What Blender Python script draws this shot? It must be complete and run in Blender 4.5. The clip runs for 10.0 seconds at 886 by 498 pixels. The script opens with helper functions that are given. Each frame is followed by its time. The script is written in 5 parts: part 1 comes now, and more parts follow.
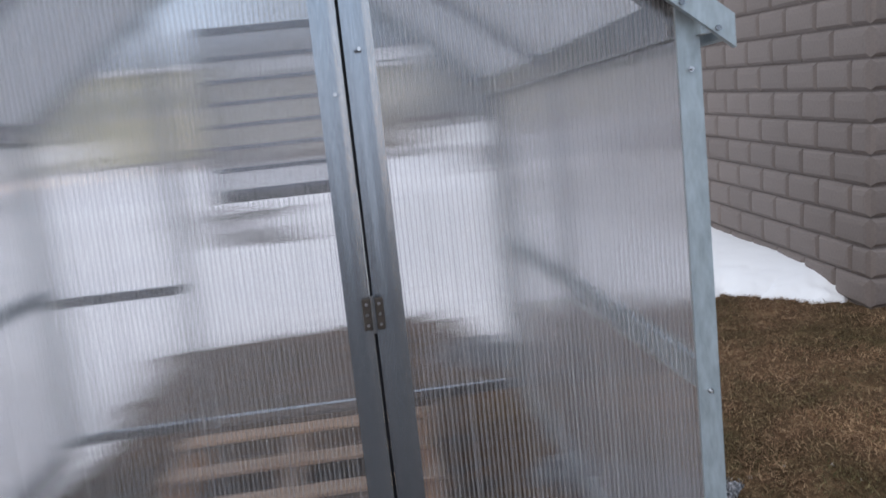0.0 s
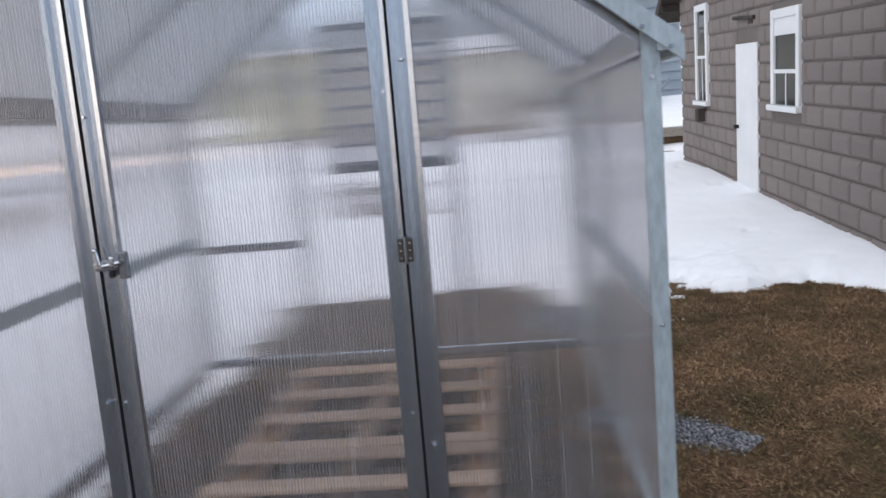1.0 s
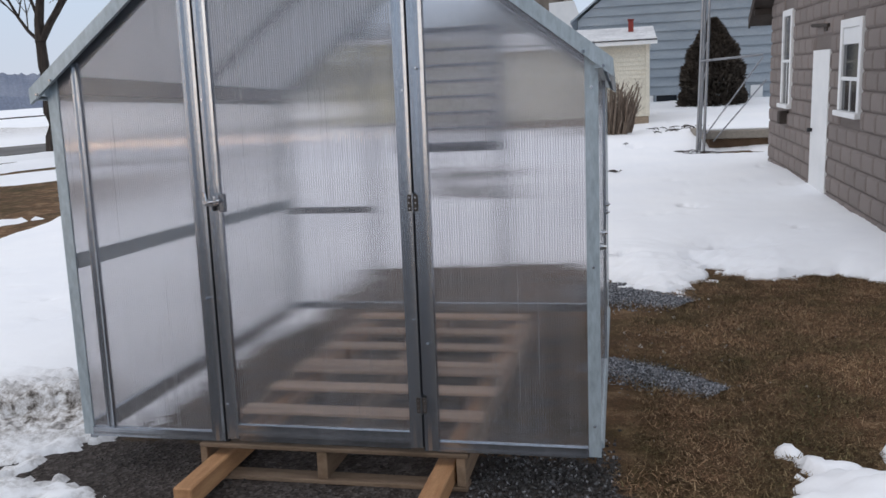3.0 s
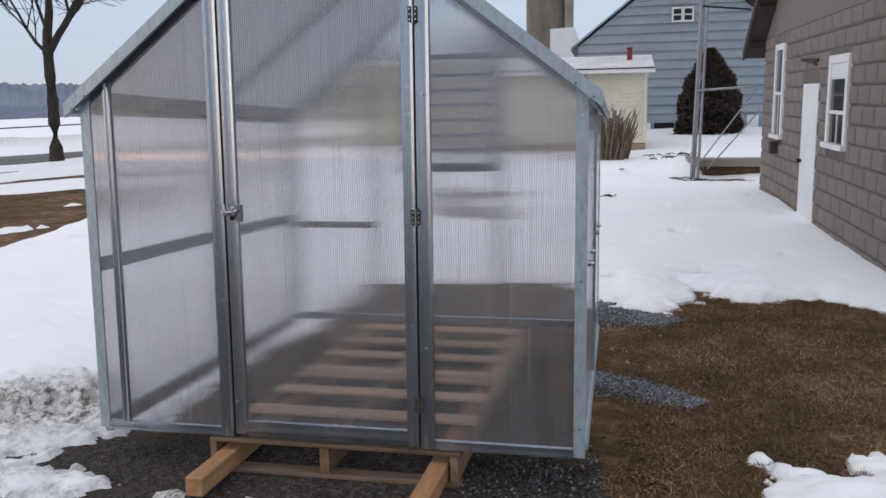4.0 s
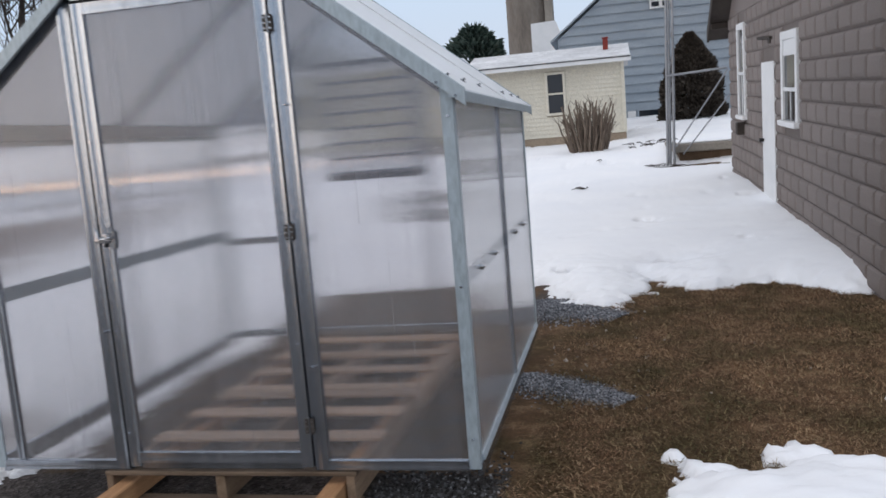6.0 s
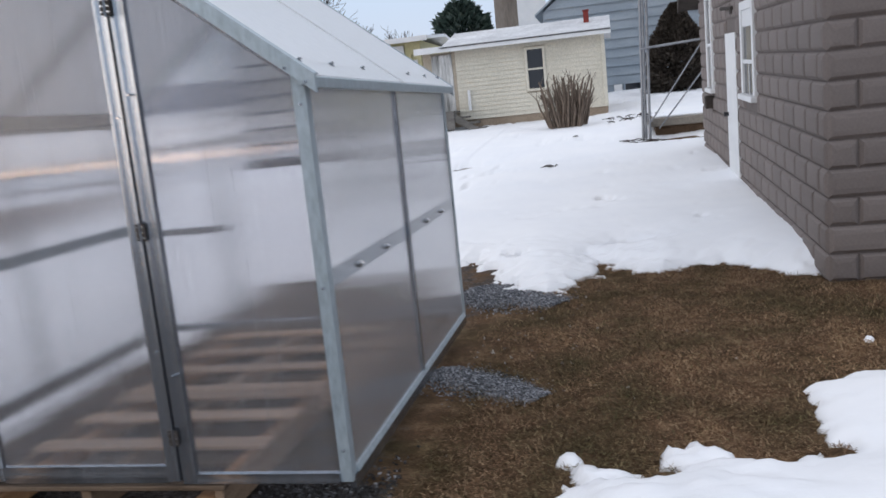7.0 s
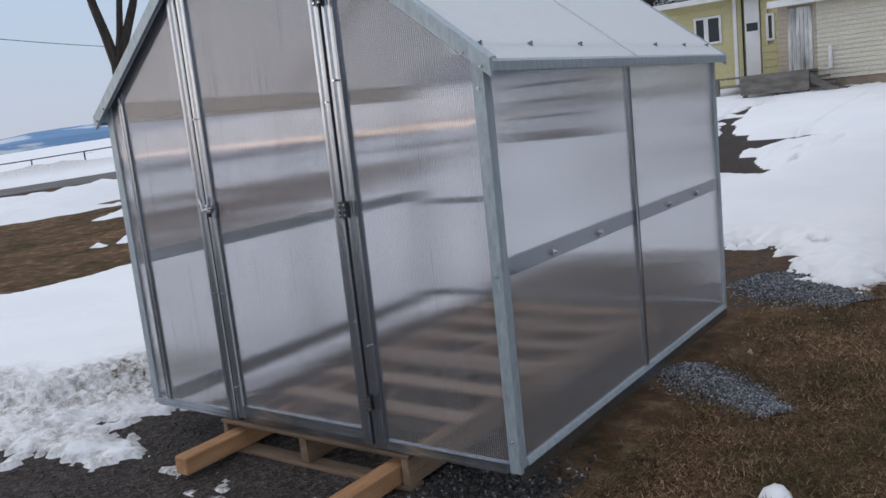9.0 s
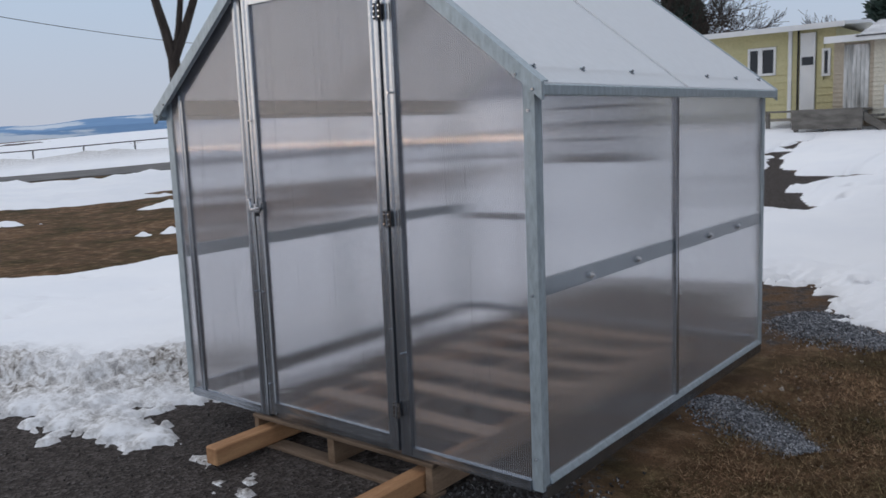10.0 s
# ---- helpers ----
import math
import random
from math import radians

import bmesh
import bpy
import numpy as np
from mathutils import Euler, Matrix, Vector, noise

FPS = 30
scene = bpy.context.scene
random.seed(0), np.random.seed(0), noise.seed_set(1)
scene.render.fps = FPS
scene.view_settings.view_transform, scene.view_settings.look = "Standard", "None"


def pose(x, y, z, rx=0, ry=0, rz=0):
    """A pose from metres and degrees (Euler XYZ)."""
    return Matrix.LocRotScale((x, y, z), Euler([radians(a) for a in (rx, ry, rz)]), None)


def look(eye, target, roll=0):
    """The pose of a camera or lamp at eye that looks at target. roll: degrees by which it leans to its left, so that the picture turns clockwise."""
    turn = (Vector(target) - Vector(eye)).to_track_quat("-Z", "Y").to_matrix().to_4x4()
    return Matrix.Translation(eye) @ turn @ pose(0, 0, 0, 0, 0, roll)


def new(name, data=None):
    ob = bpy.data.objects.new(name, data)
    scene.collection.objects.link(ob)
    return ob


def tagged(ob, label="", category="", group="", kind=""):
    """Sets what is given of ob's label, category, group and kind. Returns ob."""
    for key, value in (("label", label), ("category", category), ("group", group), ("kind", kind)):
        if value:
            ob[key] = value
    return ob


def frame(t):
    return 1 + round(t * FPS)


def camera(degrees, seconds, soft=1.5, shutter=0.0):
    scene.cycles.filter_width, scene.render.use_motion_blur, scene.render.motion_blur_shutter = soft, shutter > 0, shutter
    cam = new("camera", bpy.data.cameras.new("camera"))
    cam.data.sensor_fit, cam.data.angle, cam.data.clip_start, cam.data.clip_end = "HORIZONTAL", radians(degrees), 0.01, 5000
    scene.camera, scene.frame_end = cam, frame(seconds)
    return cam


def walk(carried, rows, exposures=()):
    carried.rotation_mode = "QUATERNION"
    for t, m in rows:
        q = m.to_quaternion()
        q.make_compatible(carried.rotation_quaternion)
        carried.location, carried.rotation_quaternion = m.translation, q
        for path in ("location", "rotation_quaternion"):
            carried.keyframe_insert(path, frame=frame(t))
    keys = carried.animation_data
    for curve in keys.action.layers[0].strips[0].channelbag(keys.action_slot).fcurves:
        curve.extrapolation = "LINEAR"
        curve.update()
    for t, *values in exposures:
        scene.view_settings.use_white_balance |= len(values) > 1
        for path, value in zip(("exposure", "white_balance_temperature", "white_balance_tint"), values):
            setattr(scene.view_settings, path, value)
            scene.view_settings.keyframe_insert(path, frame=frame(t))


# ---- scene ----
cam = camera(56.4, 10.0, soft=1.5, shutter=0.5)
PATH = [
    (0, (1.581, -1.63, 1.537), (1.753, 0.341, 1.248), -6.1),
    (0.5, (1.634, -1.982, 1.518), (1.681, -0.003, 1.237), -6.2),
    (1, (1.851, -2.247, 1.525), (1.693, -0.276, 1.224), -4.7),
    (1.5, (1.982, -2.544, 1.507), (1.812, -0.574, 1.203), -4.2),
    (2, (2.127, -2.763, 1.509), (1.935, -0.799, 1.181), -3.2),
    (2.5, (2.315, -2.951, 1.504), (1.93, -1.016, 1.177), -3.8),
    (4, (2.394, -3.388, 1.512), (1.985, -1.448, 1.25), -0.7),
    (4.5, (2.592, -3.465, 1.502), (2.179, -1.524, 1.254), -0.5),
    (5, (2.697, -3.484, 1.511), (2.269, -1.541, 1.303), -0.8),
    (6.5, (3.08, -2.959, 1.5), (2.663, -1.024, 1.213), -5.9),
    (7, (3.341, -2.816, 1.503), (2.915, -0.887, 1.19), -5.8),
    (7.5, (3.531, -2.54, 1.483), (3.101, -0.623, 1.106), -5.7),
    (8, (3.704, -2.41, 1.503), (3.109, -0.537, 1.132), -6.7),
    (8.5, (3.846, -2.422, 1.532), (2.729, -0.797, 1.196), -7.1),
    (9, (3.858, -2.447, 1.53), (2.676, -0.866, 1.207), -6.1),
    (9.5, (3.861, -2.472, 1.543), (2.657, -0.905, 1.234), -4.3),
    (10, (3.884, -2.505, 1.55), (2.632, -0.972, 1.261), -2.3),
]
walk(cam, [(t, look(eye, target, roll)) for t, eye, target, roll in PATH],
     [(0, 0.29, 6650, 10), (2.0, 0.22, 6730, 10.5), (2.5, 0.04, 6750, 10.5), (4, -0.14, 6850, 11.5), (5, -0.15, 6850, 11.5), (6.5, 0.02, 6700, 10.5), (7.6, -0.05, 6500, 11), (8.2, -0.14, 6420, 10.5), (8.5, -0.2, 6460, 10), (10, -0.42, 6560, 10)])

# ---------------------------------------------------------------- light
SUN_AZ, SUN_EL = radians(229), radians(7)          # compass-like: 0 = +y, clockwise
world = bpy.data.worlds.new("world")
scene.world = world
world.use_nodes = True
wn, wl = world.node_tree.nodes, world.node_tree.links
sky = wn.new("ShaderNodeTexSky")
sky.sky_type = "NISHITA"
sky.sun_disc = False
sky.sun_elevation, sky.sun_rotation = SUN_EL, SUN_AZ
sky.air_density, sky.dust_density, sky.ozone_density = 1.0, 2.5, 2.0
cloud = wn.new("ShaderNodeTexNoise")               # thin high cloud that evens the sky out
cloud.inputs["Scale"].default_value, cloud.inputs["Detail"].default_value = 1.6, 4
hsv = wn.new("ShaderNodeHueSaturation")
hsv.inputs["Saturation"].default_value = 0.8
wl.new(sky.outputs[0], hsv.inputs["Color"])
mixw = wn.new("ShaderNodeMix")
mixw.data_type = "RGBA"
tcw = wn.new("ShaderNodeTexCoord")
sepw = wn.new("ShaderNodeSeparateXYZ")
wl.new(tcw.outputs["Generated"], sepw.inputs[0])
over = wn.new("ShaderNodeValToRGB")                # an overcast sky is brightest overhead
over.color_ramp.elements[0].position, over.color_ramp.elements[0].color = 0.0, (0.535, 0.575, 0.675, 1)
over.color_ramp.elements[1].position, over.color_ramp.elements[1].color = 0.85, (0.92, 0.94, 1.02, 1)
mid_ = over.color_ramp.elements.new(0.22)
mid_.color = (0.465, 0.61, 0.80, 1)
wl.new(sepw.outputs["Z"], over.inputs[0])
ten = wn.new("ShaderNodeMix")
ten.data_type, ten.blend_type = "RGBA", "MULTIPLY"
ten.inputs["Factor"].default_value = 1.0
ten.inputs["B"].default_value = (11, 11, 11, 1)
wl.new(over.outputs[0], ten.inputs["A"])
wl.new(ten.outputs["Result"], mixw.inputs["B"])
cr = wn.new("ShaderNodeMapRange")
cr.inputs["From Min"].default_value, cr.inputs["From Max"].default_value = 0.3, 0.7
cr.inputs["To Min"].default_value, cr.inputs["To Max"].default_value = 0.88, 0.95
wl.new(cloud.outputs[0], cr.inputs[0])
wl.new(cr.outputs[0], mixw.inputs["Factor"])
wl.new(hsv.outputs[0], mixw.inputs["A"])


def wmath(op, a, b, c=None):
    k = wn.new("ShaderNodeMath")
    k.operation = op
    for i, v in enumerate((a, b, c)):
        if isinstance(v, (int, float)):
            k.inputs[i].default_value = v
        elif v is not None:
            wl.new(v, k.inputs[i])
    return k.outputs[0]


# the setting sun shows through a gap below the cloud, low over the fields
facing = wmath("ADD", wmath("MULTIPLY", sepw.outputs["X"], math.sin(SUN_AZ)), wmath("MULTIPLY", sepw.outputs["Y"], math.cos(SUN_AZ)))
wide = wn.new("ShaderNodeMapRange")
wide.interpolation_type = "SMOOTHSTEP"
wide.inputs["From Min"].default_value, wide.inputs["From Max"].default_value = 0.86, 0.985
wl.new(facing, wide.inputs[0])
low = wn.new("ShaderNodeMapRange")
low.interpolation_type = "SMOOTHSTEP"
low.inputs["From Min"].default_value, low.inputs["From Max"].default_value = 0.011, 0.002
wl.new(wmath("ABSOLUTE", wmath("ADD", sepw.outputs["Z"], 0.018), None), low.inputs[0])
glow = wmath("MULTIPLY", wide.outputs[0], low.outputs[0])
gmix = wn.new("ShaderNodeMix")
gmix.data_type = "RGBA"
gmix.inputs["B"].default_value = (80, 47, 25, 1)
wl.new(glow, gmix.inputs["Factor"])
wl.new(mixw.outputs["Result"], gmix.inputs["A"])
wl.new(gmix.outputs["Result"], wn["Background"].inputs[0])
wn["Background"].inputs[1].default_value = 0.12

lamp = bpy.data.lights.new("sun", "SUN")
lamp.energy, lamp.angle, lamp.color = 0.5, radians(36), (1.0, 0.86, 0.72)
sun = new("sun", lamp)
sd = Vector((math.sin(SUN_AZ) * math.cos(SUN_EL), math.cos(SUN_AZ) * math.cos(SUN_EL), math.sin(SUN_EL)))
sun.matrix_world = look(sd * 60, (0, 0, 0))


# ---------------------------------------------------------------- materials
def mat_base(name):
    m = bpy.data.materials.new(name)
    m.use_nodes = True
    nt = m.node_tree
    return m, nt.nodes, nt.links, nt.nodes["Principled BSDF"]


def coords(n, l, scale=(1, 1, 1), kind="Object"):
    tc = n.new("ShaderNodeTexCoord")
    mp = n.new("ShaderNodeMapping")
    mp.inputs["Scale"].default_value = scale
    l.new(tc.outputs[kind], mp.inputs[0])
    return mp.outputs[0]


def noise_tex(n, l, vec, scale, detail=4, rough=0.55):
    t = n.new("ShaderNodeTexNoise")
    t.inputs["Scale"].default_value, t.inputs["Detail"].default_value, t.inputs["Roughness"].default_value = scale, detail, rough
    l.new(vec, t.inputs["Vector"])
    return t.outputs[0]


def ramp(n, l, fac, stops):
    r = n.new("ShaderNodeValToRGB")
    e = r.color_ramp.elements
    while len(e) < len(stops):
        e.new(0.5)
    for el, (p, c) in zip(e, stops):
        el.position, el.color = p, (*c, 1)
    l.new(fac, r.inputs[0])
    return r.outputs[0]


def mixc(n, l, fac, a, b, blend="MIX"):
    m = n.new("ShaderNodeMix")
    m.data_type, m.blend_type = "RGBA", blend
    for sock, v in (("Factor", fac), ("A", a), ("B", b)):
        if isinstance(v, (int, float)):
            m.inputs[sock].default_value = v
        elif isinstance(v, tuple):
            m.inputs[sock].default_value = (*v, 1)
        else:
            l.new(v, m.inputs[sock])
    return m.outputs["Result"]


def bump(n, l, p, height, strength=0.3, dist=0.01):
    b = n.new("ShaderNodeBump")
    b.inputs["Strength"].default_value, b.inputs["Distance"].default_value = strength, dist
    l.new(height, b.inputs["Height"])
    l.new(b.outputs[0], p.inputs["Normal"])
    return b


def rough_surface(name, dark, light, big=2.0, fine=40.0, rough=0.8, metal=0.0, bump_s=0.3, bump_d=0.005, stretch=(1, 1, 1), per_object=0.0, spec=0.3, grain=1.0):
    """Two scales of colour variation with a fine relief."""
    m, n, l, p = mat_base(name)
    v = coords(n, l, stretch)
    a = noise_tex(n, l, v, big, 4)
    b = noise_tex(n, l, v, fine, 5, 0.65)
    c = ramp(n, l, a, [(0.3, dark), (0.7, light)])
    lo, hi = 1 - 0.28 * grain, 1 + 0.15 * grain
    c2 = ramp(n, l, b, [(0.25, (lo, lo, lo)), (0.75, (hi, hi, hi))])
    col = mixc(n, l, 1.0, c, c2, "MULTIPLY")
    if per_object:
        oi = n.new("ShaderNodeObjectInfo")
        mr = n.new("ShaderNodeMapRange")
        mr.inputs["To Min"].default_value, mr.inputs["To Max"].default_value = 1 - per_object, 1 + per_object
        l.new(oi.outputs["Random"], mr.inputs[0])
        cm = n.new("ShaderNodeCombineColor")
        for k in range(3):
            l.new(mr.outputs[0], cm.inputs[k])
        col = mixc(n, l, 1.0, col, cm.outputs[0], "MULTIPLY")
    l.new(col, p.inputs["Base Color"])
    p.inputs["Roughness"].default_value, p.inputs["Metallic"].default_value = rough, metal
    p.inputs["Specular IOR Level"].default_value = spec
    bump(n, l, p, b, bump_s, bump_d)
    return m


def island_surface(name, stops, rough=0.9, fine=0.0):
    """Stuff whose loose pieces differ from one another."""
    m, n, l, p = mat_base(name)
    g = n.new("ShaderNodeNewGeometry")
    l.new(ramp(n, l, g.outputs["Random Per Island"], stops), p.inputs["Base Color"])
    p.inputs["Roughness"].default_value = rough
    p.inputs["Specular IOR Level"].default_value = 0.2
    return m


def fluted(name, axis, haze=0.05, rib=0.0097, smear=0.042, rib_veil=0.42, back=0.6, tint=(0.945, 0.948, 0.957), white=(0.80, 0.81, 0.83), glow=None):
    """Twin-wall polycarbonate: clear skins with ribs across the given axis that smear the view along it."""
    m, n, l, p = mat_base(name)
    n.remove(p)
    tc = n.new("ShaderNodeTexCoord")
    sx = n.new("ShaderNodeSeparateXYZ")
    l.new(tc.outputs["Object"], sx.inputs[0])
    u = sx.outputs["XYZ".index(axis)]

    def math_node(op, a, b=None):
        k = n.new("ShaderNodeMath")
        k.operation = op
        for i, v in enumerate((a, b)):
            if v is None:
                continue
            if isinstance(v, (int, float)):
                k.inputs[i].default_value = v
            else:
                l.new(v, k.inputs[i])
        return k.outputs[0]
    ph = math_node("MULTIPLY", u, 2 * math.pi / rib)
    # the ribs and the drawn skin turn the surface a little to either side, never up or down
    turn = None
    for seed in (0.0, 7.7):
        wn_ = n.new("ShaderNodeTexWhiteNoise")
        wn_.noise_dimensions = "1D"
        l.new(math_node("ADD", math_node("MULTIPLY", u, 917.0), seed), wn_.inputs["W"])
        one = math_node("SUBTRACT", wn_.outputs["Value"], 0.5)
        turn = one if turn is None else math_node("ADD", turn, one)
    turn = math_node("ADD", math_node("MULTIPLY", turn, smear), math_node("MULTIPLY", math_node("SINE", ph), 0.022))
    geo = n.new("ShaderNodeNewGeometry")
    off = n.new("ShaderNodeCombineXYZ")
    l.new(turn, off.inputs["XYZ".index(axis)])
    va = n.new("ShaderNodeVectorMath")
    l.new(geo.outputs["Normal"], va.inputs[0])
    l.new(off.outputs[0], va.inputs[1])
    vn = n.new("ShaderNodeVectorMath")
    vn.operation = "NORMALIZE"
    l.new(va.outputs[0], vn.inputs[0])
    b = vn
    glass = n.new("ShaderNodeBsdfGlass")
    glass.inputs["IOR"].default_value, glass.inputs["Roughness"].default_value = 1.42, 0.03
    glass.inputs["Color"].default_value = (*tint, 1)
    l.new(b.outputs[0], glass.inputs["Normal"])
    dif = n.new("ShaderNodeBsdfDiffuse")
    dif.inputs["Color"].default_value = (*white, 1)
    tr = n.new("ShaderNodeBsdfTranslucent")
    tr.inputs["Color"].default_value = (*(glow or white), 1)
    veil = n.new("ShaderNodeMixShader")
    veil.inputs[0].default_value = back
    l.new(dif.outputs[0], veil.inputs[1])
    l.new(tr.outputs[0], veil.inputs[2])
    line = math_node("GREATER_THAN", math_node("SINE", ph), 0.76)
    cell = n.new("ShaderNodeTexWhiteNoise")
    cell.noise_dimensions = "1D"
    l.new(math_node("FLOOR", math_node("MULTIPLY", u, 1 / rib)), cell.inputs["W"])
    dust = n.new("ShaderNodeTexNoise")
    dust.inputs["Scale"].default_value, dust.inputs["Detail"].default_value = 3.0, 6
    streak = n.new("ShaderNodeMapping")
    streak.inputs["Scale"].default_value = (9, 9, 0.35)
    l.new(tc.outputs["Object"], streak.inputs[0])
    l.new(streak.outputs[0], dust.inputs["Vector"])
    if rib_veil > 0:
        f = math_node("ADD", math_node("MULTIPLY", line, rib_veil), math_node("MULTIPLY", dust.outputs[0], haze * 2))
        f = math_node("ADD", f, math_node("MULTIPLY", cell.outputs["Value"], rib_veil * 0.15))
        run = n.new("ShaderNodeMapping")
        run.inputs["Scale"].default_value = (60, 60, 1.1)
        l.new(tc.outputs["Object"], run.inputs[0])
        wash = n.new("ShaderNodeTexNoise")
        wash.inputs["Scale"].default_value, wash.inputs["Detail"].default_value = 1.0, 4
        l.new(run.outputs[0], wash.inputs["Vector"])
        f = math_node("ADD", f, math_node("MULTIPLY", math_node("MAXIMUM", math_node("SUBTRACT", wash.outputs[0], 0.5), 0.0), rib_veil * 1.1))
    else:
        f = math_node("ADD", math_node("MULTIPLY", dust.outputs[0], 0.08), haze - 0.08)
    mx = n.new("ShaderNodeMixShader")
    l.new(f, mx.inputs[0])
    l.new(glass.outputs[0], mx.inputs[1])
    l.new(veil.outputs[0], mx.inputs[2])
    l.new(mx.outputs[0], n["Material Output"].inputs["Surface"])
    return m


def ground_material():
    """Dead grass that gives way to dark gravel on the drive."""
    m, n, l, p = mat_base("ground")
    v = coords(n, l)
    big = noise_tex(n, l, v, 0.9, 5, 0.6)
    mid = noise_tex(n, l, v, 6.0, 5, 0.65)
    fine = noise_tex(n, l, v, 110.0, 5, 0.75)
    c1 = ramp(n, l, mid, [(0.25, (0.070, 0.045, 0.027)), (0.5, (0.125, 0.082, 0.050)), (0.68, (0.24, 0.172, 0.112))])
    c2 = ramp(n, l, big, [(0.34, (0.40, 0.47, 0.32)), (0.42, (0.70, 0.70, 0.56)), (0.51, (1.0, 0.92, 0.86)), (0.60, (1.38, 1.24, 1.12)), (0.70, (0.78, 0.74, 0.80))])
    grass = mixc(n, l, 1.0, c1, c2, "MULTIPLY")
    grass = mixc(n, l, 0.8, grass, ramp(n, l, fine, [(0.3, (0.38, 0.38, 0.38)), (0.5, (0.95, 0.95, 0.93)), (0.7, (1.75, 1.72, 1.62))]), "MULTIPLY")
    vo = n.new("ShaderNodeTexVoronoi")
    vo.inputs["Scale"].default_value = 60
    l.new(v, vo.inputs["Vector"])
    grav = ramp(n, l, vo.outputs["Color"], [(0.1, (0.036, 0.030, 0.027)), (0.6, (0.072, 0.061, 0.056)), (0.97, (0.13, 0.115, 0.108))])
    at = n.new("ShaderNodeAttribute")
    at.attribute_name = "gravel"
    ms = n.new("ShaderNodeMath")
    ms.operation = "ADD"
    l.new(at.outputs["Fac"], ms.inputs[0])
    sb = n.new("ShaderNodeMapRange")
    sb.inputs["From Min"].default_value, sb.inputs["From Max"].default_value = 0.2, 0.8
    sb.inputs["To Min"].default_value, sb.inputs["To Max"].default_value = -0.45, 0.45
    l.new(mid, sb.inputs[0])
    l.new(sb.outputs[0], ms.inputs[1])
    st = n.new("ShaderNodeMapRange")
    st.inputs["From Min"].default_value, st.inputs["From Max"].default_value = 0.35, 0.65
    l.new(ms.outputs[0], st.inputs[0])
    l.new(mixc(n, l, st.outputs[0], grass, grav), p.inputs["Base Color"])
    p.inputs["Roughness"].default_value = 0.95
    p.inputs["Specular IOR Level"].default_value = 0.15
    bump(n, l, p, mixc(n, l, st.outputs[0], fine, vo.outputs["Distance"]), 0.8, 0.02)
    return m


def snow_material():
    m, n, l, p = mat_base("snow")
    v = coords(n, l)
    big = noise_tex(n, l, v, 0.7, 5)
    fine = noise_tex(n, l, v, 35, 6, 0.6)
    at = n.new("ShaderNodeAttribute")
    at.attribute_name = "dirt"
    clean = ramp(n, l, big, [(0.3, (0.83, 0.85, 0.89)), (0.7, (0.90, 0.91, 0.93))])
    spots = ramp(n, l, noise_tex(n, l, v, 16, 7, 0.75), [(0.38, (0.06, 0.048, 0.04)), (0.46, (0.36, 0.335, 0.31)), (0.58, (0.78, 0.78, 0.79))])
    l.new(mixc(n, l, at.outputs["Fac"], clean, spots), p.inputs["Base Color"])
    p.inputs["Roughness"].default_value = 0.75
    p.inputs["Subsurface Weight"].default_value = 0.0
    bump(n, l, p, fine, 0.25, 0.008)
    return m


M_STEEL = rough_surface("pale_coated_steel", (0.38, 0.45, 0.49), (0.45, 0.51, 0.55), 1.5, 60, 0.45, 0.35, 0.04, 0.001, (1, 1, 0.3))
M_ALU = rough_surface("mill_aluminium", (0.34, 0.37, 0.415), (0.465, 0.50, 0.55), 3.0, 120, 0.25, 0.9, 0.05, 0.001, (6, 6, 0.25))
M_ALU_DARK = rough_surface("dark_aluminium", (0.21, 0.225, 0.25), (0.31, 0.325, 0.35), 3.0, 120, 0.24, 0.85, 0.05, 0.001, (6, 6, 0.25))
M_GAP = rough_surface("near_black", (0.012, 0.012, 0.014), (0.025, 0.025, 0.027), 5, 80, 0.7)
M_CHROME = rough_surface("bright_zinc", (0.62, 0.62, 0.64), (0.75, 0.75, 0.76), 8, 150, 0.22, 1.0, 0.03, 0.001)
M_PANEL_X = fluted("twinwall_panel", "X", 0.012, smear=0.08, rib_veil=0.22, tint=(0.925, 0.917, 0.925), white=(0.74, 0.735, 0.75))
M_PANEL_BACK = fluted("twinwall_back_panel", "X", 0.012, smear=0.20, rib_veil=0.10)
M_PANEL_LEFT = fluted("twinwall_far_side_panel", "Y", 0.012, smear=0.16, rib_veil=0.05)
M_PANEL_Y = fluted("twinwall_side_panel", "Y", 0.010, smear=0.075, rib_veil=0.05)
M_RIB, _n, _l, _p = mat_base("panel_rib")
_n.remove(_p)
_t = _n.new("ShaderNodeBsdfTransparent")
_d = _n.new("ShaderNodeBsdfDiffuse")
_d.inputs["Color"].default_value = (0.60, 0.60, 0.63, 1)
_s = _n.new("ShaderNodeBsdfTranslucent")
_s.inputs["Color"].default_value = (0.60, 0.60, 0.63, 1)
_m1, _m2 = _n.new("ShaderNodeMixShader"), _n.new("ShaderNodeMixShader")
_l.new(_d.outputs[0], _m1.inputs[1])
_l.new(_s.outputs[0], _m1.inputs[2])
_m2.inputs[0].default_value = 0.42
_l.new(_t.outputs[0], _m2.inputs[1])
_l.new(_m1.outputs[0], _m2.inputs[2])
_l.new(_m2.outputs[0], _n["Material Output"].inputs["Surface"])
M_SLAT = fluted("louvre_slat", "X", 0.27, rib_veil=0.0, white=(0.76, 0.76, 0.78))
M_ROOF = fluted("twinwall_roof_panel", "Y", 0.95, rib_veil=0.0, back=0.33, glow=(0.88, 0.92, 0.97), tint=(0.90, 0.935, 0.98), white=(0.93, 0.945, 0.96))
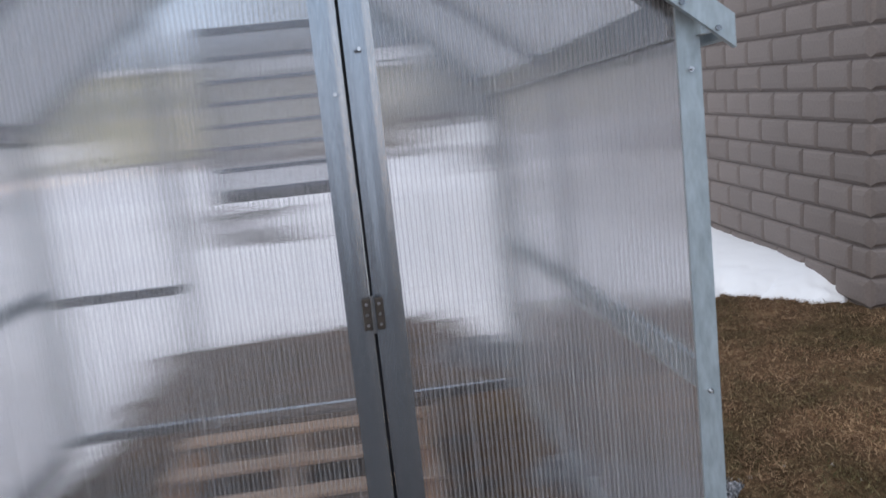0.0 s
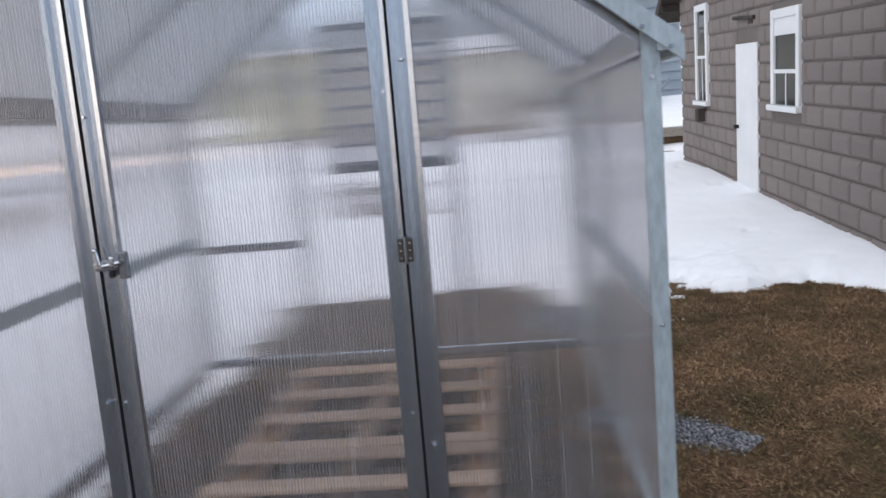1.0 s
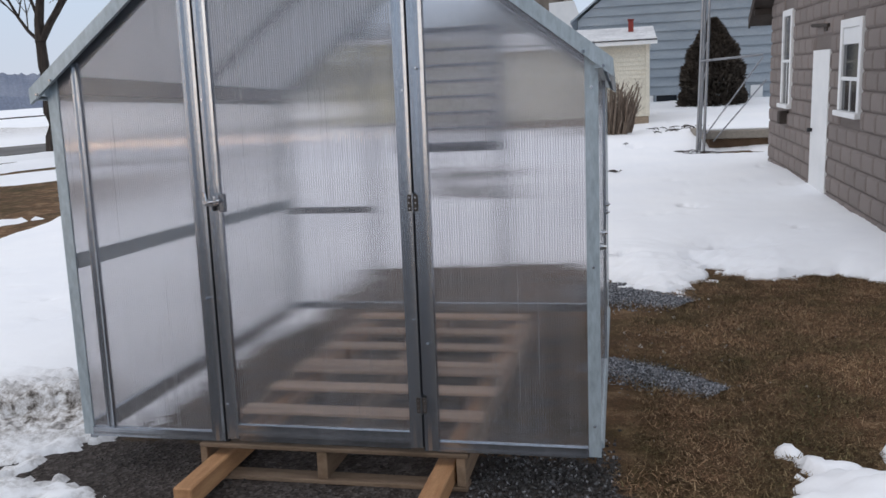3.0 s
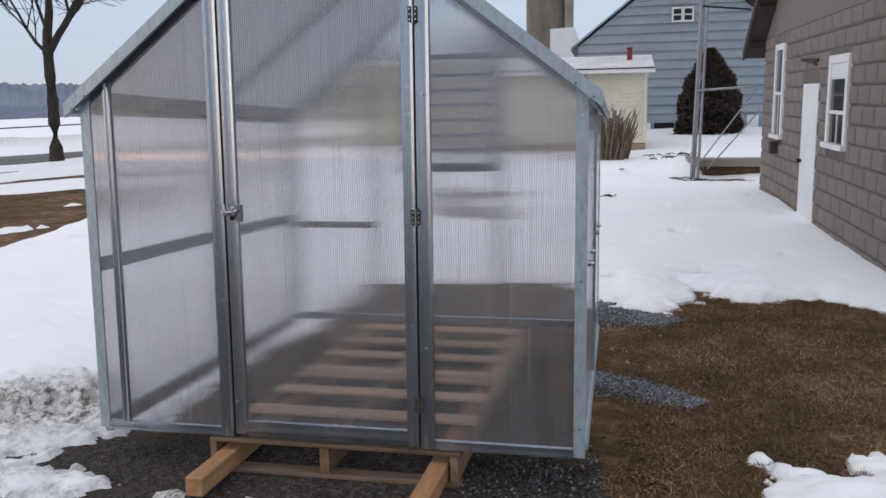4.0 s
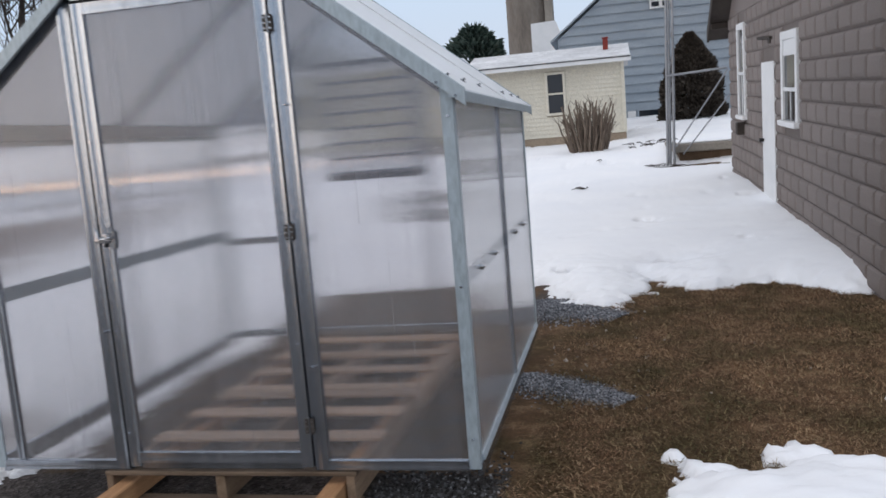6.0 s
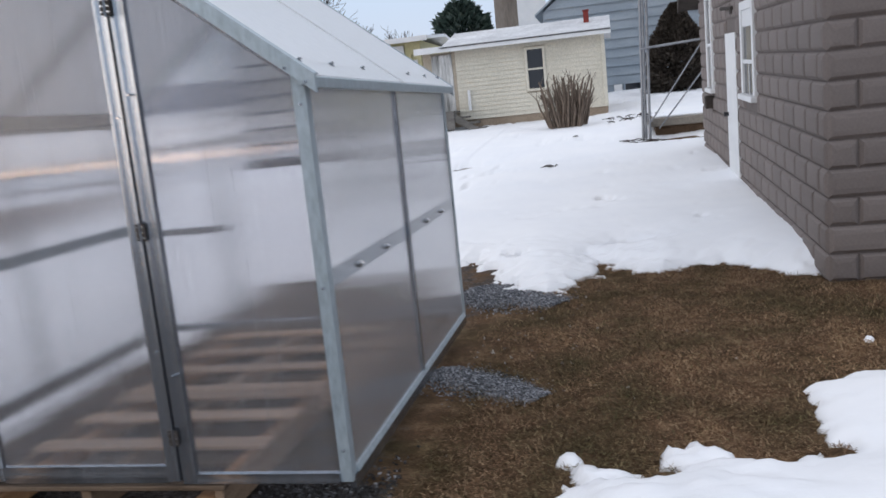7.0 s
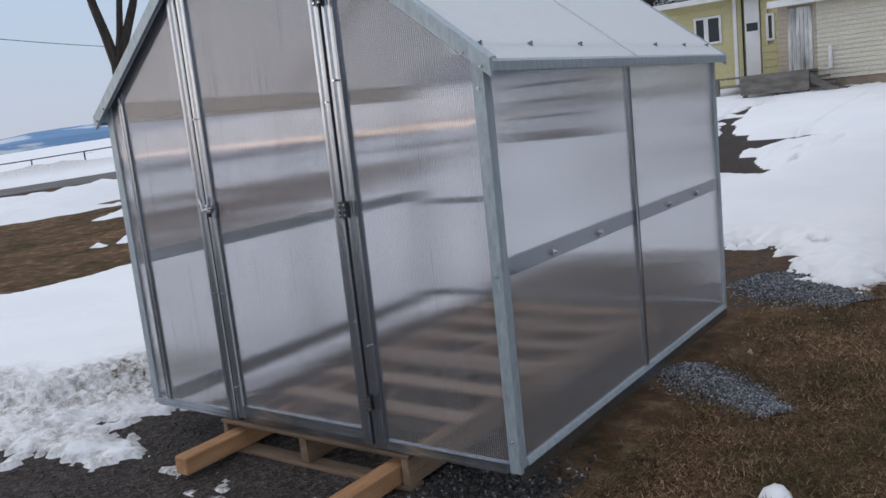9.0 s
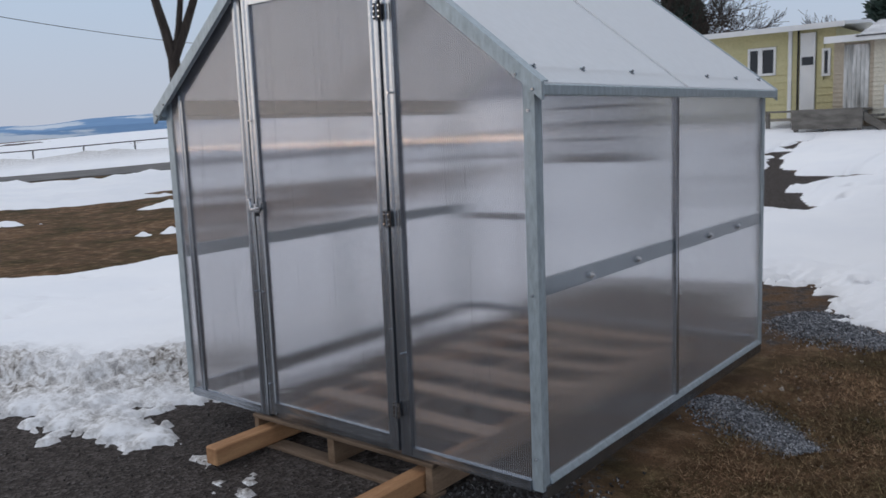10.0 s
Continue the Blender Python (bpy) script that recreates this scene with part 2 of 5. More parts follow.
M_WOOD = rough_surface("new_pine", (0.35, 0.175, 0.085), (0.55, 0.315, 0.16), 2.5, 45, 0.7, 0, 0.25, 0.002, (9, 1.0, 9), 0.12)
M_DECK = rough_surface("grey_pallet_wood", (0.44, 0.30, 0.215), (0.62, 0.46, 0.345), 2.5, 45, 0.8, 0, 0.3, 0.002, (1.0, 9, 9), 0.2)
M_BLOCK = rough_surface("painted_block", (0.185, 0.155, 0.143), (0.22, 0.186, 0.172), 1.3, 55, 0.75, 0, 0.22, 0.003, (1, 1, 1), 0.07, grain=0.5)
M_MORTAR = rough_surface("painted_mortar", (0.155, 0.130, 0.119), (0.185, 0.157, 0.146), 2, 70, 0.9, 0, 0.4, 0.004)
M_STAINED = rough_surface("stained_pallet_wood", (0.17, 0.11, 0.068), (0.31, 0.215, 0.145), 3, 45, 0.85, 0, 0.4, 0.003, (6, 1, 6), 0.15)
M_OLDWOOD = rough_surface("dirty_pallet_wood", (0.10, 0.068, 0.045), (0.235, 0.165, 0.115), 3, 45, 0.85, 0, 0.4, 0.003, (1, 6, 6), 0.15)
M_SOFFIT = rough_surface("dark_eave_wood", (0.035, 0.028, 0.025), (0.07, 0.058, 0.05), 2, 40, 0.85)
M_GABLE = rough_surface("brown_render", (0.19, 0.16, 0.15), (0.22, 0.188, 0.176), 0.8, 60, 0.85, 0, 0.3, 0.004)
M_WHITE = rough_surface("white_paint", (0.68, 0.69, 0.70), (0.78, 0.78, 0.78), 2, 60, 0.55, 0, 0.05, 0.001, grain=0.2)
M_CREAM = rough_surface("cream_siding", (0.62, 0.585, 0.49), (0.70, 0.66, 0.56), 0.8, 30, 0.6, 0, 0.1, 0.002)
M_TAN = rough_surface("tan_siding", (0.42, 0.36, 0.28), (0.50, 0.43, 0.34), 0.8, 30, 0.6, 0, 0.1, 0.002)
M_YELLOW = rough_surface("yellow_siding", (0.50, 0.46, 0.25), (0.58, 0.53, 0.31), 0.8, 30, 0.6, 0, 0.1, 0.002)
M_BARN = rough_surface("blue_grey_barn_siding", (0.27, 0.32, 0.37), (0.37, 0.42, 0.47), 0.5, 20, 0.7, 0, 0.1, 0.004, (1, 1, 4))
M_CONC = rough_surface("weathered_concrete", (0.22, 0.20, 0.175), (0.34, 0.31, 0.27), 0.8, 20, 0.9, 0, 0.3, 0.01)
M_SILO = rough_surface("stained_silo_concrete", (0.13, 0.11, 0.095), (0.26, 0.23, 0.20), 0.9, 12, 0.9, 0, 0.3, 0.02, (1, 1, 0.25))
M_BRICKRED = rough_surface("red_flue_clay", (0.20, 0.035, 0.03), (0.30, 0.055, 0.04), 3, 40, 0.8)
M_GREYWOOD = rough_surface("weathered_grey_boards", (0.10, 0.095, 0.085), (0.23, 0.215, 0.20), 2, 40, 0.9, 0, 0.4, 0.004, (1, 1, 3))
M_PEEL = rough_surface("peeling_white_boards", (0.22, 0.22, 0.21), (0.78, 0.78, 0.77), 3.2, 14, 0.85, 0, 0.4, 0.004, (2.5, 2.5, 0.35))
M_GALV = rough_surface("galvanised_steel", (0.24, 0.25, 0.27), (0.34, 0.35, 0.37), 3, 50, 0.5, 0.7, 0.05, 0.001)
M_BARK = rough_surface("dark_bark", (0.030, 0.024, 0.021), (0.075, 0.06, 0.052), 4, 40, 0.95, 0, 0.8, 0.02, (3, 3, 0.6))
M_TWIG = rough_surface("bush_stems", (0.115, 0.085, 0.066), (0.21, 0.165, 0.13), 6, 60, 0.9)
M_DARKGLASS, _n, _l, _p = mat_base("window_glass")
_p.inputs["Base Color"].default_value = (0.02, 0.024, 0.03, 1)
_p.inputs["Roughness"].default_value = 0.06
M_ROAD = rough_surface("worn_asphalt", (0.10, 0.097, 0.095), (0.19, 0.18, 0.175), 0.6, 30, 0.85, 0, 0.3, 0.01)
# distance haze is painted into the hill's blues; the pale stops are snow fields
M_HILL, _n, _l, _p = mat_base("haze_tinted_wooded_hill")
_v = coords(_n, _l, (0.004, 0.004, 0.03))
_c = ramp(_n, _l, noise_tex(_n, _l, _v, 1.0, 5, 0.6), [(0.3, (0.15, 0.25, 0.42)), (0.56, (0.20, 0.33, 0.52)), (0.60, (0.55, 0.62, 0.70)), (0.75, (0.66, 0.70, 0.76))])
_l.new(_c, _p.inputs["Base Color"])
_p.inputs["Roughness"].default_value = 1.0
_p.inputs["Specular IOR Level"].default_value = 0.0
M_HEDGE = rough_surface("far_brown_hedge", (0.13, 0.11, 0.11), (0.22, 0.19, 0.185), 0.05, 0.9, 1.0, 0, 0.0, 0.1)
# bare woods, paler and bluer than bark: air haze put into the colour
M_TREELINE = rough_surface("haze_tinted_far_woods", (0.17, 0.20, 0.27), (0.25, 0.28, 0.35), 0.05, 0.9, 1.0, 0, 0.0, 0.1)
M_LEAF = island_surface("evergreen_needles", [(0.0, (0.028, 0.046, 0.038)), (0.6, (0.055, 0.085, 0.07)), (1.0, (0.12, 0.155, 0.135))])
M_ARB = island_surface("winter_brown_arborvitae", [(0.0, (0.04, 0.031, 0.025)), (0.6, (0.072, 0.058, 0.047)), (1.0, (0.11, 0.092, 0.074))])
M_BLADE = island_surface("dead_grass", [(0.0, (0.062, 0.037, 0.023)), (0.45, (0.142, 0.089, 0.053)), (0.78, (0.24, 0.16, 0.10)), (0.93, (0.43, 0.32, 0.21)), (1.0, (0.09, 0.10, 0.045))])
_n, _l, _p = M_BLADE.node_tree.nodes, M_BLADE.node_tree.links, M_BLADE.node_tree.nodes["Principled BSDF"]
_c = _p.inputs["Base Color"].links[0].from_socket          # whole patches of turf are paler, greener or darker
_q = ramp(_n, _l, noise_tex(_n, _l, coords(_n, _l), 1.5, 4, 0.6), [(0.36, (0.52, 0.58, 0.45)), (0.46, (0.86, 0.86, 0.76)), (0.54, (1.1, 1.02, 0.96)), (0.66, (1.5, 1.4, 1.28))])
_l.new(mixc(_n, _l, 1.0, _c, _q, "MULTIPLY"), _p.inputs["Base Color"])
M_STONE = island_surface("crushed_stone", [(0.0, (0.06, 0.063, 0.072)), (0.5, (0.17, 0.178, 0.195)), (1.0, (0.42, 0.43, 0.46))])
M_GROUND = ground_material()
M_SNOW = snow_material()
M_RUST = rough_surface("dry_brown_earth", (0.07, 0.043, 0.026), (0.15, 0.10, 0.065), 3, 40, 0.95, 0, 0.5, 0.02)


# ---------------------------------------------------------------- building helpers
BASE = {}


def thing(name, base, label, category, group="", kind=""):
    e = new(name)
    e.location = base
    BASE[e] = Vector(base)
    return tagged(e, label, category, group, kind)


def part(name, bm, material, parent, label=""):
    """One mesh under a thing or a part; bm is in world metres."""
    root = parent
    while root.parent:
        root = root.parent
    if isinstance(bm, tuple):
        me = bpy.data.meshes.new(name)
        me.from_pydata([tuple(v) for v in bm[0]], [], [tuple(f) for f in bm[1]])
    else:
        me = bpy.data.meshes.new(name)
        bmesh.ops.recalc_face_normals(bm, faces=bm.faces)
        bm.to_mesh(me)
        bm.free()
    me.transform(Matrix.Translation(-BASE[root]))
    me.materials.append(material)
    ob = new(name, me)
    ob.parent = parent
    return tagged(ob, label)


def single(name, bm, material, base, label, category, group="", kind=""):
    """A thing that is one mesh."""
    if isinstance(bm, tuple):
        me = bpy.data.meshes.new(name)
        me.from_pydata([tuple(v) for v in bm[0]], [], [tuple(f) for f in bm[1]])
    else:
        me = bpy.data.meshes.new(name)
        bmesh.ops.recalc_face_normals(bm, faces=bm.faces)
        bm.to_mesh(me)
        bm.free()
    me.transform(Matrix.Translation(-Vector(base)))
    me.materials.append(material)
    ob = new(name, me)
    ob.location = base
    BASE[ob] = Vector(base)
    return tagged(ob, label, category, group, kind)


def box(lo, hi, c=0.0, bm=None, m=None):
    """A box from corner to corner with edges cut by c."""
    bm = bm or bmesh.new()
    pts = []
    lo, hi = [min(a, b) for a, b in zip(lo, hi)], [max(a, b) for a, b in zip(lo, hi)]
    c = min(c, *[(b - a) * 0.4 for a, b in zip(lo, hi)])
    for sx in (0, 1):
        for sy in (0, 1):
            for sz in (0, 1):
                q = [(lo, hi)[s][i] for i, s in enumerate((sx, sy, sz))]
                if c <= 0:
                    pts.append(q)
                else:
                    for k in range(3):
                        r = [q[i] + (c if (sx, sy, sz)[i] == 0 else -c) if i != k else q[i] for i in range(3)]
                        pts.append(r)
    vs = [bm.verts.new(m @ Vector(p) if m else p) for p in pts]
    r = bmesh.ops.convex_hull(bm, input=vs)
    return bm


def prism(pts, axis, a, b, bm=None):
    """A polygon in the plane across the axis, drawn out from a to b."""
    bm = bm or bmesh.new()
    i = "xyz".index(axis)

    def at(p, d):
        q = list(p)
        q.insert(i, d)
        return q
    va = [bm.verts.new(at(p, a)) for p in pts]
    vb = [bm.verts.new(at(p, b)) for p in pts]
    bm.faces.new(va)
    bm.faces.new(vb[::-1])
    for k in range(len(pts)):
        j = (k + 1) % len(pts)
        bm.faces.new((va[k], vb[k], vb[j], va[j]))
    return bm


def rod(a, b, r, sides=8, r2=None, bm=None):
    bm = bm or bmesh.new()
    a, b = Vector(a), Vector(b)
    q = (b - a).to_track_quat("Z", "Y").to_matrix()
    r2 = r if r2 is None else r2
    ra = [bm.verts.new(a + q @ Vector((r * math.cos(t), r * math.sin(t), 0))) for t in [2 * math.pi * k / sides for k in range(sides)]]
    rb = [bm.verts.new(b + q @ Vector((r2 * math.cos(t), r2 * math.sin(t), 0))) for t in [2 * math.pi * k / sides for k in range(sides)]]
    bm.faces.new(ra[::-1])
    bm.faces.new(rb)
    for k in range(sides):
        j = (k + 1) % sides
        bm.faces.new((ra[k], ra[j], rb[j], rb[k]))
    return bm


def lattice(seed, nx=64):
    return np.random.RandomState(seed).rand(nx, nx)


_LAT = lattice(11, 256)


def vnoise(x, y):
    """Smooth value noise on arrays, 0 to 1."""
    xi, yi = np.floor(x).astype(int), np.floor(y).astype(int)
    fx, fy = x - xi, y - yi
    fx, fy = fx * fx * (3 - 2 * fx), fy * fy * (3 - 2 * fy)
    g = lambda a, b: _LAT[a % 256, b % 256]
    return (g(xi, yi) * (1 - fx) + g(xi + 1, yi) * fx) * (1 - fy) + (g(xi, yi + 1) * (1 - fx) + g(xi + 1, yi + 1) * fx) * fy


def fbm(x, y, octaves=4):
    s, a, t = 0, 0.5, 0
    for k in range(octaves):
        s = s + a * vnoise(x * 2 ** k + 17.3 * k, y * 2 ** k + 5.1 * k)
        t += a
        a *= 0.5
    return s / t


def inside(px, py, poly):
    """Signed distance to a polygon, positive within."""
    d = np.full(px.shape, 1e9)
    wind = np.zeros(px.shape, bool)
    for (x0, y0), (x1, y1) in zip(poly, poly[1:] + poly[:1]):
        ex, ey = x1 - x0, y1 - y0
        t = np.clip(((px - x0) * ex + (py - y0) * ey) / (ex * ex + ey * ey), 0, 1)
        d = np.minimum(d, np.hypot(px - x0 - t * ex, py - y0 - t * ey))
        cross = ((y0 <= py) & (y1 > py)) | ((y1 <= py) & (y0 > py))
        with np.errstate(divide="ignore", invalid="ignore"):
            xi = x0 + (py - y0) / (y1 - y0 if y1 != y0 else 1e-9) * ex
        wind ^= cross & (px < xi)
    return np.where(wind, d, -d)
M_SHINGLE = rough_surface("snow_dusted_shingle", (0.50, 0.51, 0.53), (0.80, 0.81, 0.83), 1.2, 9, 0.8, 0, 0.3, 0.01, (1, 1, 1), 0.1)
M_TANFOUND = rough_surface("tan_foundation", (0.26, 0.20, 0.145), (0.36, 0.29, 0.22), 1.5, 25, 0.9, 0, 0.3, 0.01)


# ---------------------------------------------------------------- ground, snow, road
def lift(x, y):
    """Height of the land: flat by the greenhouse, rising towards the farm and the fields behind."""
    r = np.maximum(0, y - 3.0 + 0.35 * np.minimum(0, x + 5.0))
    r = np.where(r > 0, r * r / (r + 1.5), 0)
    back = np.maximum(0, -y - 6.0)
    return 0.06 * np.minimum(r, 150) - 0.05 * np.minimum(back * back / (back + 8), 4000) + 0.012 * (fbm(x * 0.7, y * 0.7, 3) - 0.5) + np.clip((x - 2.6) * 0.035, 0, 0.075)


def lift1(x, y):
    return float(lift(np.array([float(x)]), np.array([float(y)]))[0])


def axis_steps(lo, hi, fine, far, grow=1.13):
    v = list(np.arange(lo, hi + 1e-6, fine))
    s = fine
    while v[-1] < far:
        s *= grow
        v.append(v[-1] + s)
    s = fine
    while v[0] > -far:
        s *= grow
        v.insert(0, v[0] - s)
    return np.array(v)


def sheet(name, xs, ys, z, keep, material, attrs, label, category, kind):
    nx, ny = len(xs), len(ys)
    X, Y = np.meshgrid(xs, ys)
    co = np.stack([X.ravel(), Y.ravel(), z.ravel()], 1)
    idx = np.arange(nx * ny).reshape(ny, nx)
    f = np.stack([idx[:-1, :-1], idx[:-1, 1:], idx[1:, 1:], idx[1:, :-1]], -1).reshape(-1, 4)
    if keep is not None:
        k = keep.ravel()
        f = f[k[f].any(1)]
    used = np.zeros(nx * ny, bool)
    used[f.ravel()] = True
    ren = np.cumsum(used) - 1
    me = bpy.data.meshes.new(name)
    me.from_pydata(co[used].tolist(), [], ren[f].tolist())
    me.shade_smooth()
    for key, val in attrs.items():
        a = me.attributes.new(key, "FLOAT", "POINT")
        a.data.foreach_set("value", val.ravel()[used].astype(np.float32))
    me.materials.append(material)
    return tagged(new(name, me), label, category, "", kind)


gx = axis_steps(-3.0, 6.0, 0.09, 3000)
gy = axis_steps(-3.5, 6.0, 0.09, 3000)
X, Y = np.meshgrid(gx, gy)
near = np.exp(-((X - 2) ** 2 + (Y - 2) ** 2) / 60)
Z = lift(X, Y) + near * 0.03 * (fbm(X * 5, Y * 5, 4) - 0.5)
DRIVE = [(-30, -14), (-4.5, -1.2), (-0.9, -0.2), (-0.2, 0.4), (-0.05, 5.2), (2.5, 5.2), (2.5, 3.7), (2.1, 2.6), (2.3, 0.25), (2.45, -0.05), (2.5, -0.7), (3.0, -1.5), (5.5, -2.3), (12, -4.0), (25, -9), (20, -30), (-30, -40)]
gv = np.clip(0.5 + inside(X, Y, DRIVE) * 3.0, 0, 1) * np.where((Y > 0.3) & (X > -0.1), 0.52, 1.0)
TRACK = [(0.9, 8.6), (-0.3, 8.8), (-0.9, 11.2), (-2.0, 15.5), (-2.4, 19.0), (-1.9, 19.2), (-1.4, 15.8), (-0.5, 12.6), (0.9, 12.9), (0.95, 12.5), (0.1, 11.6), (0.5, 10.0)]
gv = np.maximum(gv, np.clip(0.6 + inside(X, Y, TRACK) * 1.5, 0, 0.9))
ground = sheet("ground", gx, gy, Z, None, M_GROUND, {"gravel": gv}, "flattened brown winter grass and dark gravel drive", "ground", "structure")

SNOW_YARD = [(-5.6, 6), (-5.4, 2.0), (-6.2, 1.2), (-8, -3.4), (-4, -1.9), (-1.02, -0.62), (-0.75, -0.53), (-0.23, -0.53), (0.11, -0.45), (0.16, -0.2), (-0.2, -0.13),
             (-0.5, -0.1), (-0.39, 0.1), (-0.1, 0.22), (-0.03, 0.34), (-0.05, 4.6), (1.2, 4.9), (1.94, 5.02), (2.19, 4.51), (2.44, 3.93), (2.74, 3.67), (3.03, 3.99), (3.09, 4.75),
             (3.23, 4.43), (3.63, 4.04), (3.96, 4.18), (4.4, 3.91), (4.68, 3.62), (5.4, 3.8), (5.4, 11.5), (20, 11.6), (40, 60), (-14, 60), (-9, 22)]
SNOW_NEAR = [(2.9, -0.2), (2.95, 0.16), (3.0, 0.46), (3.08, 0.70), (3.16, 0.47), (3.35, 0.40), (3.4, 0.64), (3.57, 0.59), (3.86, 0.36), (4.04, 0.5), (4.03, 0.96),
             (4.12, 1.25), (4.35, 1.43), (4.7, 1.47), (6.5, 1.5), (6.5, -1.6), (4.2, -1.3), (3.2, -0.9)]


def road_off(x, y):
    """Distance from the road's middle line, positive beyond it."""
    return -(x + 33.0) * 0.62 + (y - 15.5) * 0.785


def snow_depth(x, y):
    """Depth of the snow and how dirty it is."""
    e = 0.30 * (fbm(x * 3.1, y * 3.1, 5) - 0.5) + 0.10 * (fbm(x * 17, y * 17, 3) - 0.5)
    e = e + np.where((x < 0.5) & (y < 0.9) & (x > -6), 0.36 * (fbm(x * 7 + 5, y * 7, 4) - 0.53) + 0.34 * (fbm(x * 20 + 5, y * 20, 3) - 0.5), 0)
    e = e + np.where((x > 0.5) & (y < 5.6), (0.34 * (fbm(x * 6 + 3, y * 12, 4) - 0.5) + 0.14 * (fbm(x * 22, y * 34, 2) - 0.5)) * np.clip((4.15 - x) / 0.5, 0, 1), 0)
    yard = inside(x, y, SNOW_YARD)
    yard = np.minimum(yard, -inside(x, y, TRACK) + 0.9 * (fbm(x * 1.3 + 9, y * 1.3, 4) - 0.45))
    yard = np.minimum(yard, np.hypot((x - 4.5) / 1.6, y - 13.7) - 0.42)
    nearp = inside(x, y, SNOW_NEAR)
    nearp = np.maximum(nearp, 0.135 - np.hypot(x - 4.63, y - 1.93) * 1.4)
    # wind-swept strips in the fields
    u, v = x * 0.60 + y * 0.80, x * 0.80 - y * 0.60
    streak = fbm(u * 0.16, v * 0.9, 5)
    cover = np.interp(x, [-60, -26, -19, -17, -5.6], [0.40, 0.40, 0.42, 0.59, 0.61])
    cover = np.where(y > 18, 0.44, cover)
    field = np.where((x < -5.3) | (y > 40) | (y < -12), (streak - cover) * 6, -9)
    ro = road_off(x, y)
    field = np.where(np.abs(ro) < 3.6, -9, field)
    bank = np.exp(-((ro - 6.0) / 1.5) ** 2) * (0.35 + 0.5 * fbm(x * 0.8, y * 0.8, 4))
    field = np.where((ro > 3.8) & (ro < 32), np.maximum(field, 0.6), field)
    s = np.maximum(yard + e, nearp - 0.06 + e * 0.8)
    hole = fbm(x * 2.2 + 40, y * 2.2 + 13, 4)
    s = np.where(s > 0.25, np.minimum(s, np.maximum((0.86 - hole) * 6, -0.04)), s)
    s = np.maximum(s, field)
    s = np.minimum(s, (np.hypot((x - 3.30) / 1.6, y - 5.24) - 0.09 - 0.10 * (fbm(x * 14, y * 14, 3) - 0.5)) * 1.5)
    s = np.maximum(s, 0.022 - np.hypot((x - 0.63) * 0.8, (y + 0.36) * 1.2) - 0.05 * (fbm(x * 30, y * 30, 2) - 0.5) * (x > 0.3))
    for cx, cy, r in ((0.84, -0.44, 0.03), (0.92, -0.34, 0.02), (1.0, -0.40, 0.015), (0.84, -0.30, 0.02), (1.47, -0.23, 0.02), (0.57, -0.30, 0.02)):
        s = np.maximum(s, np.minimum(r - np.hypot((x - cx) * 0.8, (y - cy) * 1.3) + 0.30 * (fbm(x * 16 + cx, y * 16, 4) - 0.52), 0.03))
    depth = np.where(s > 0, np.minimum(np.where(x > 0.5, 0.016, 0.035) + 0.14 * (1 - np.exp(-s * 2.8)), 0.20) * np.clip(s / 0.035, 0, 1) ** 0.5, -0.03)
    drift = np.exp(-((x - 4.75) / 0.55) ** 2) * np.clip((y - 3.60) / 0.35, 0, 1) * np.clip((11.2 - y) / 1.5, 0, 1) * (x < 4.8) * 0.05
    depth = np.where(s > 0, depth + drift * np.clip(s * 6, 0, 1) + bank, depth)
    # the ridge that a plough left along the drive
    ridge_line = inside(x, y, SNOW_YARD)
    ridge = np.exp(-((ridge_line - 0.45) / 0.42) ** 2) * (x < -0.05) * (y < 0.9) * (x > -12)
    depth = np.where(s > 0, depth + ridge * (-0.035 + 0.22 * np.abs(fbm(x * 5.5, y * 5.5, 5) - 0.5) + 0.24 * np.abs(fbm(x * 19, y * 19, 3) - 0.5)), depth)
    depth = np.where((x < 0.95) & (y < 0.6) & (ridge_line < 0.45) & (depth > 0), depth * 0.55, depth)
    dirt = np.clip(ridge * 2.0 * fbm(x * 2.3 + 3, y * 2.3, 4) - 0.17, 0, 1) + np.clip(bank * 1.6 - 0.2, 0, 0.75)
    dirt = np.maximum(dirt, np.where((s > 0) & (s < 0.09) & (x < 1.7) & (x > -3) & (y < 0.1), np.where(x > 0.45, 1.0, 0.6), 0))
    return depth, np.clip(dirt, 0, 1)


def snow_sheet(name, xs, ys, label, thing_cat="snow", bump_amp=0.012):
    X, Y = np.meshgrid(xs, ys)
    d, dirt = snow_depth(X, Y)
    z = lift(X, Y) + d + np.where(d > 0, bump_amp * (fbm(X * 6, Y * 6, 4) - 0.5) + 0.04 * (fbm(X * 0.8, Y * 0.8, 3) - 0.5) * np.clip(d * 8, 0, 1), 0)
    return sheet(name, xs, ys, z, d > 0, M_SNOW, {"dirt": dirt}, label, thing_cat, "stuff")


sx = axis_steps(-2.5, 4.8, 0.03, 700, 1.032)
sy = axis_steps(-1.4, 5.4, 0.03, 700, 1.032)
snow_sheet("snow", sx, sy, "patchy melting white snow lying on brown grass")

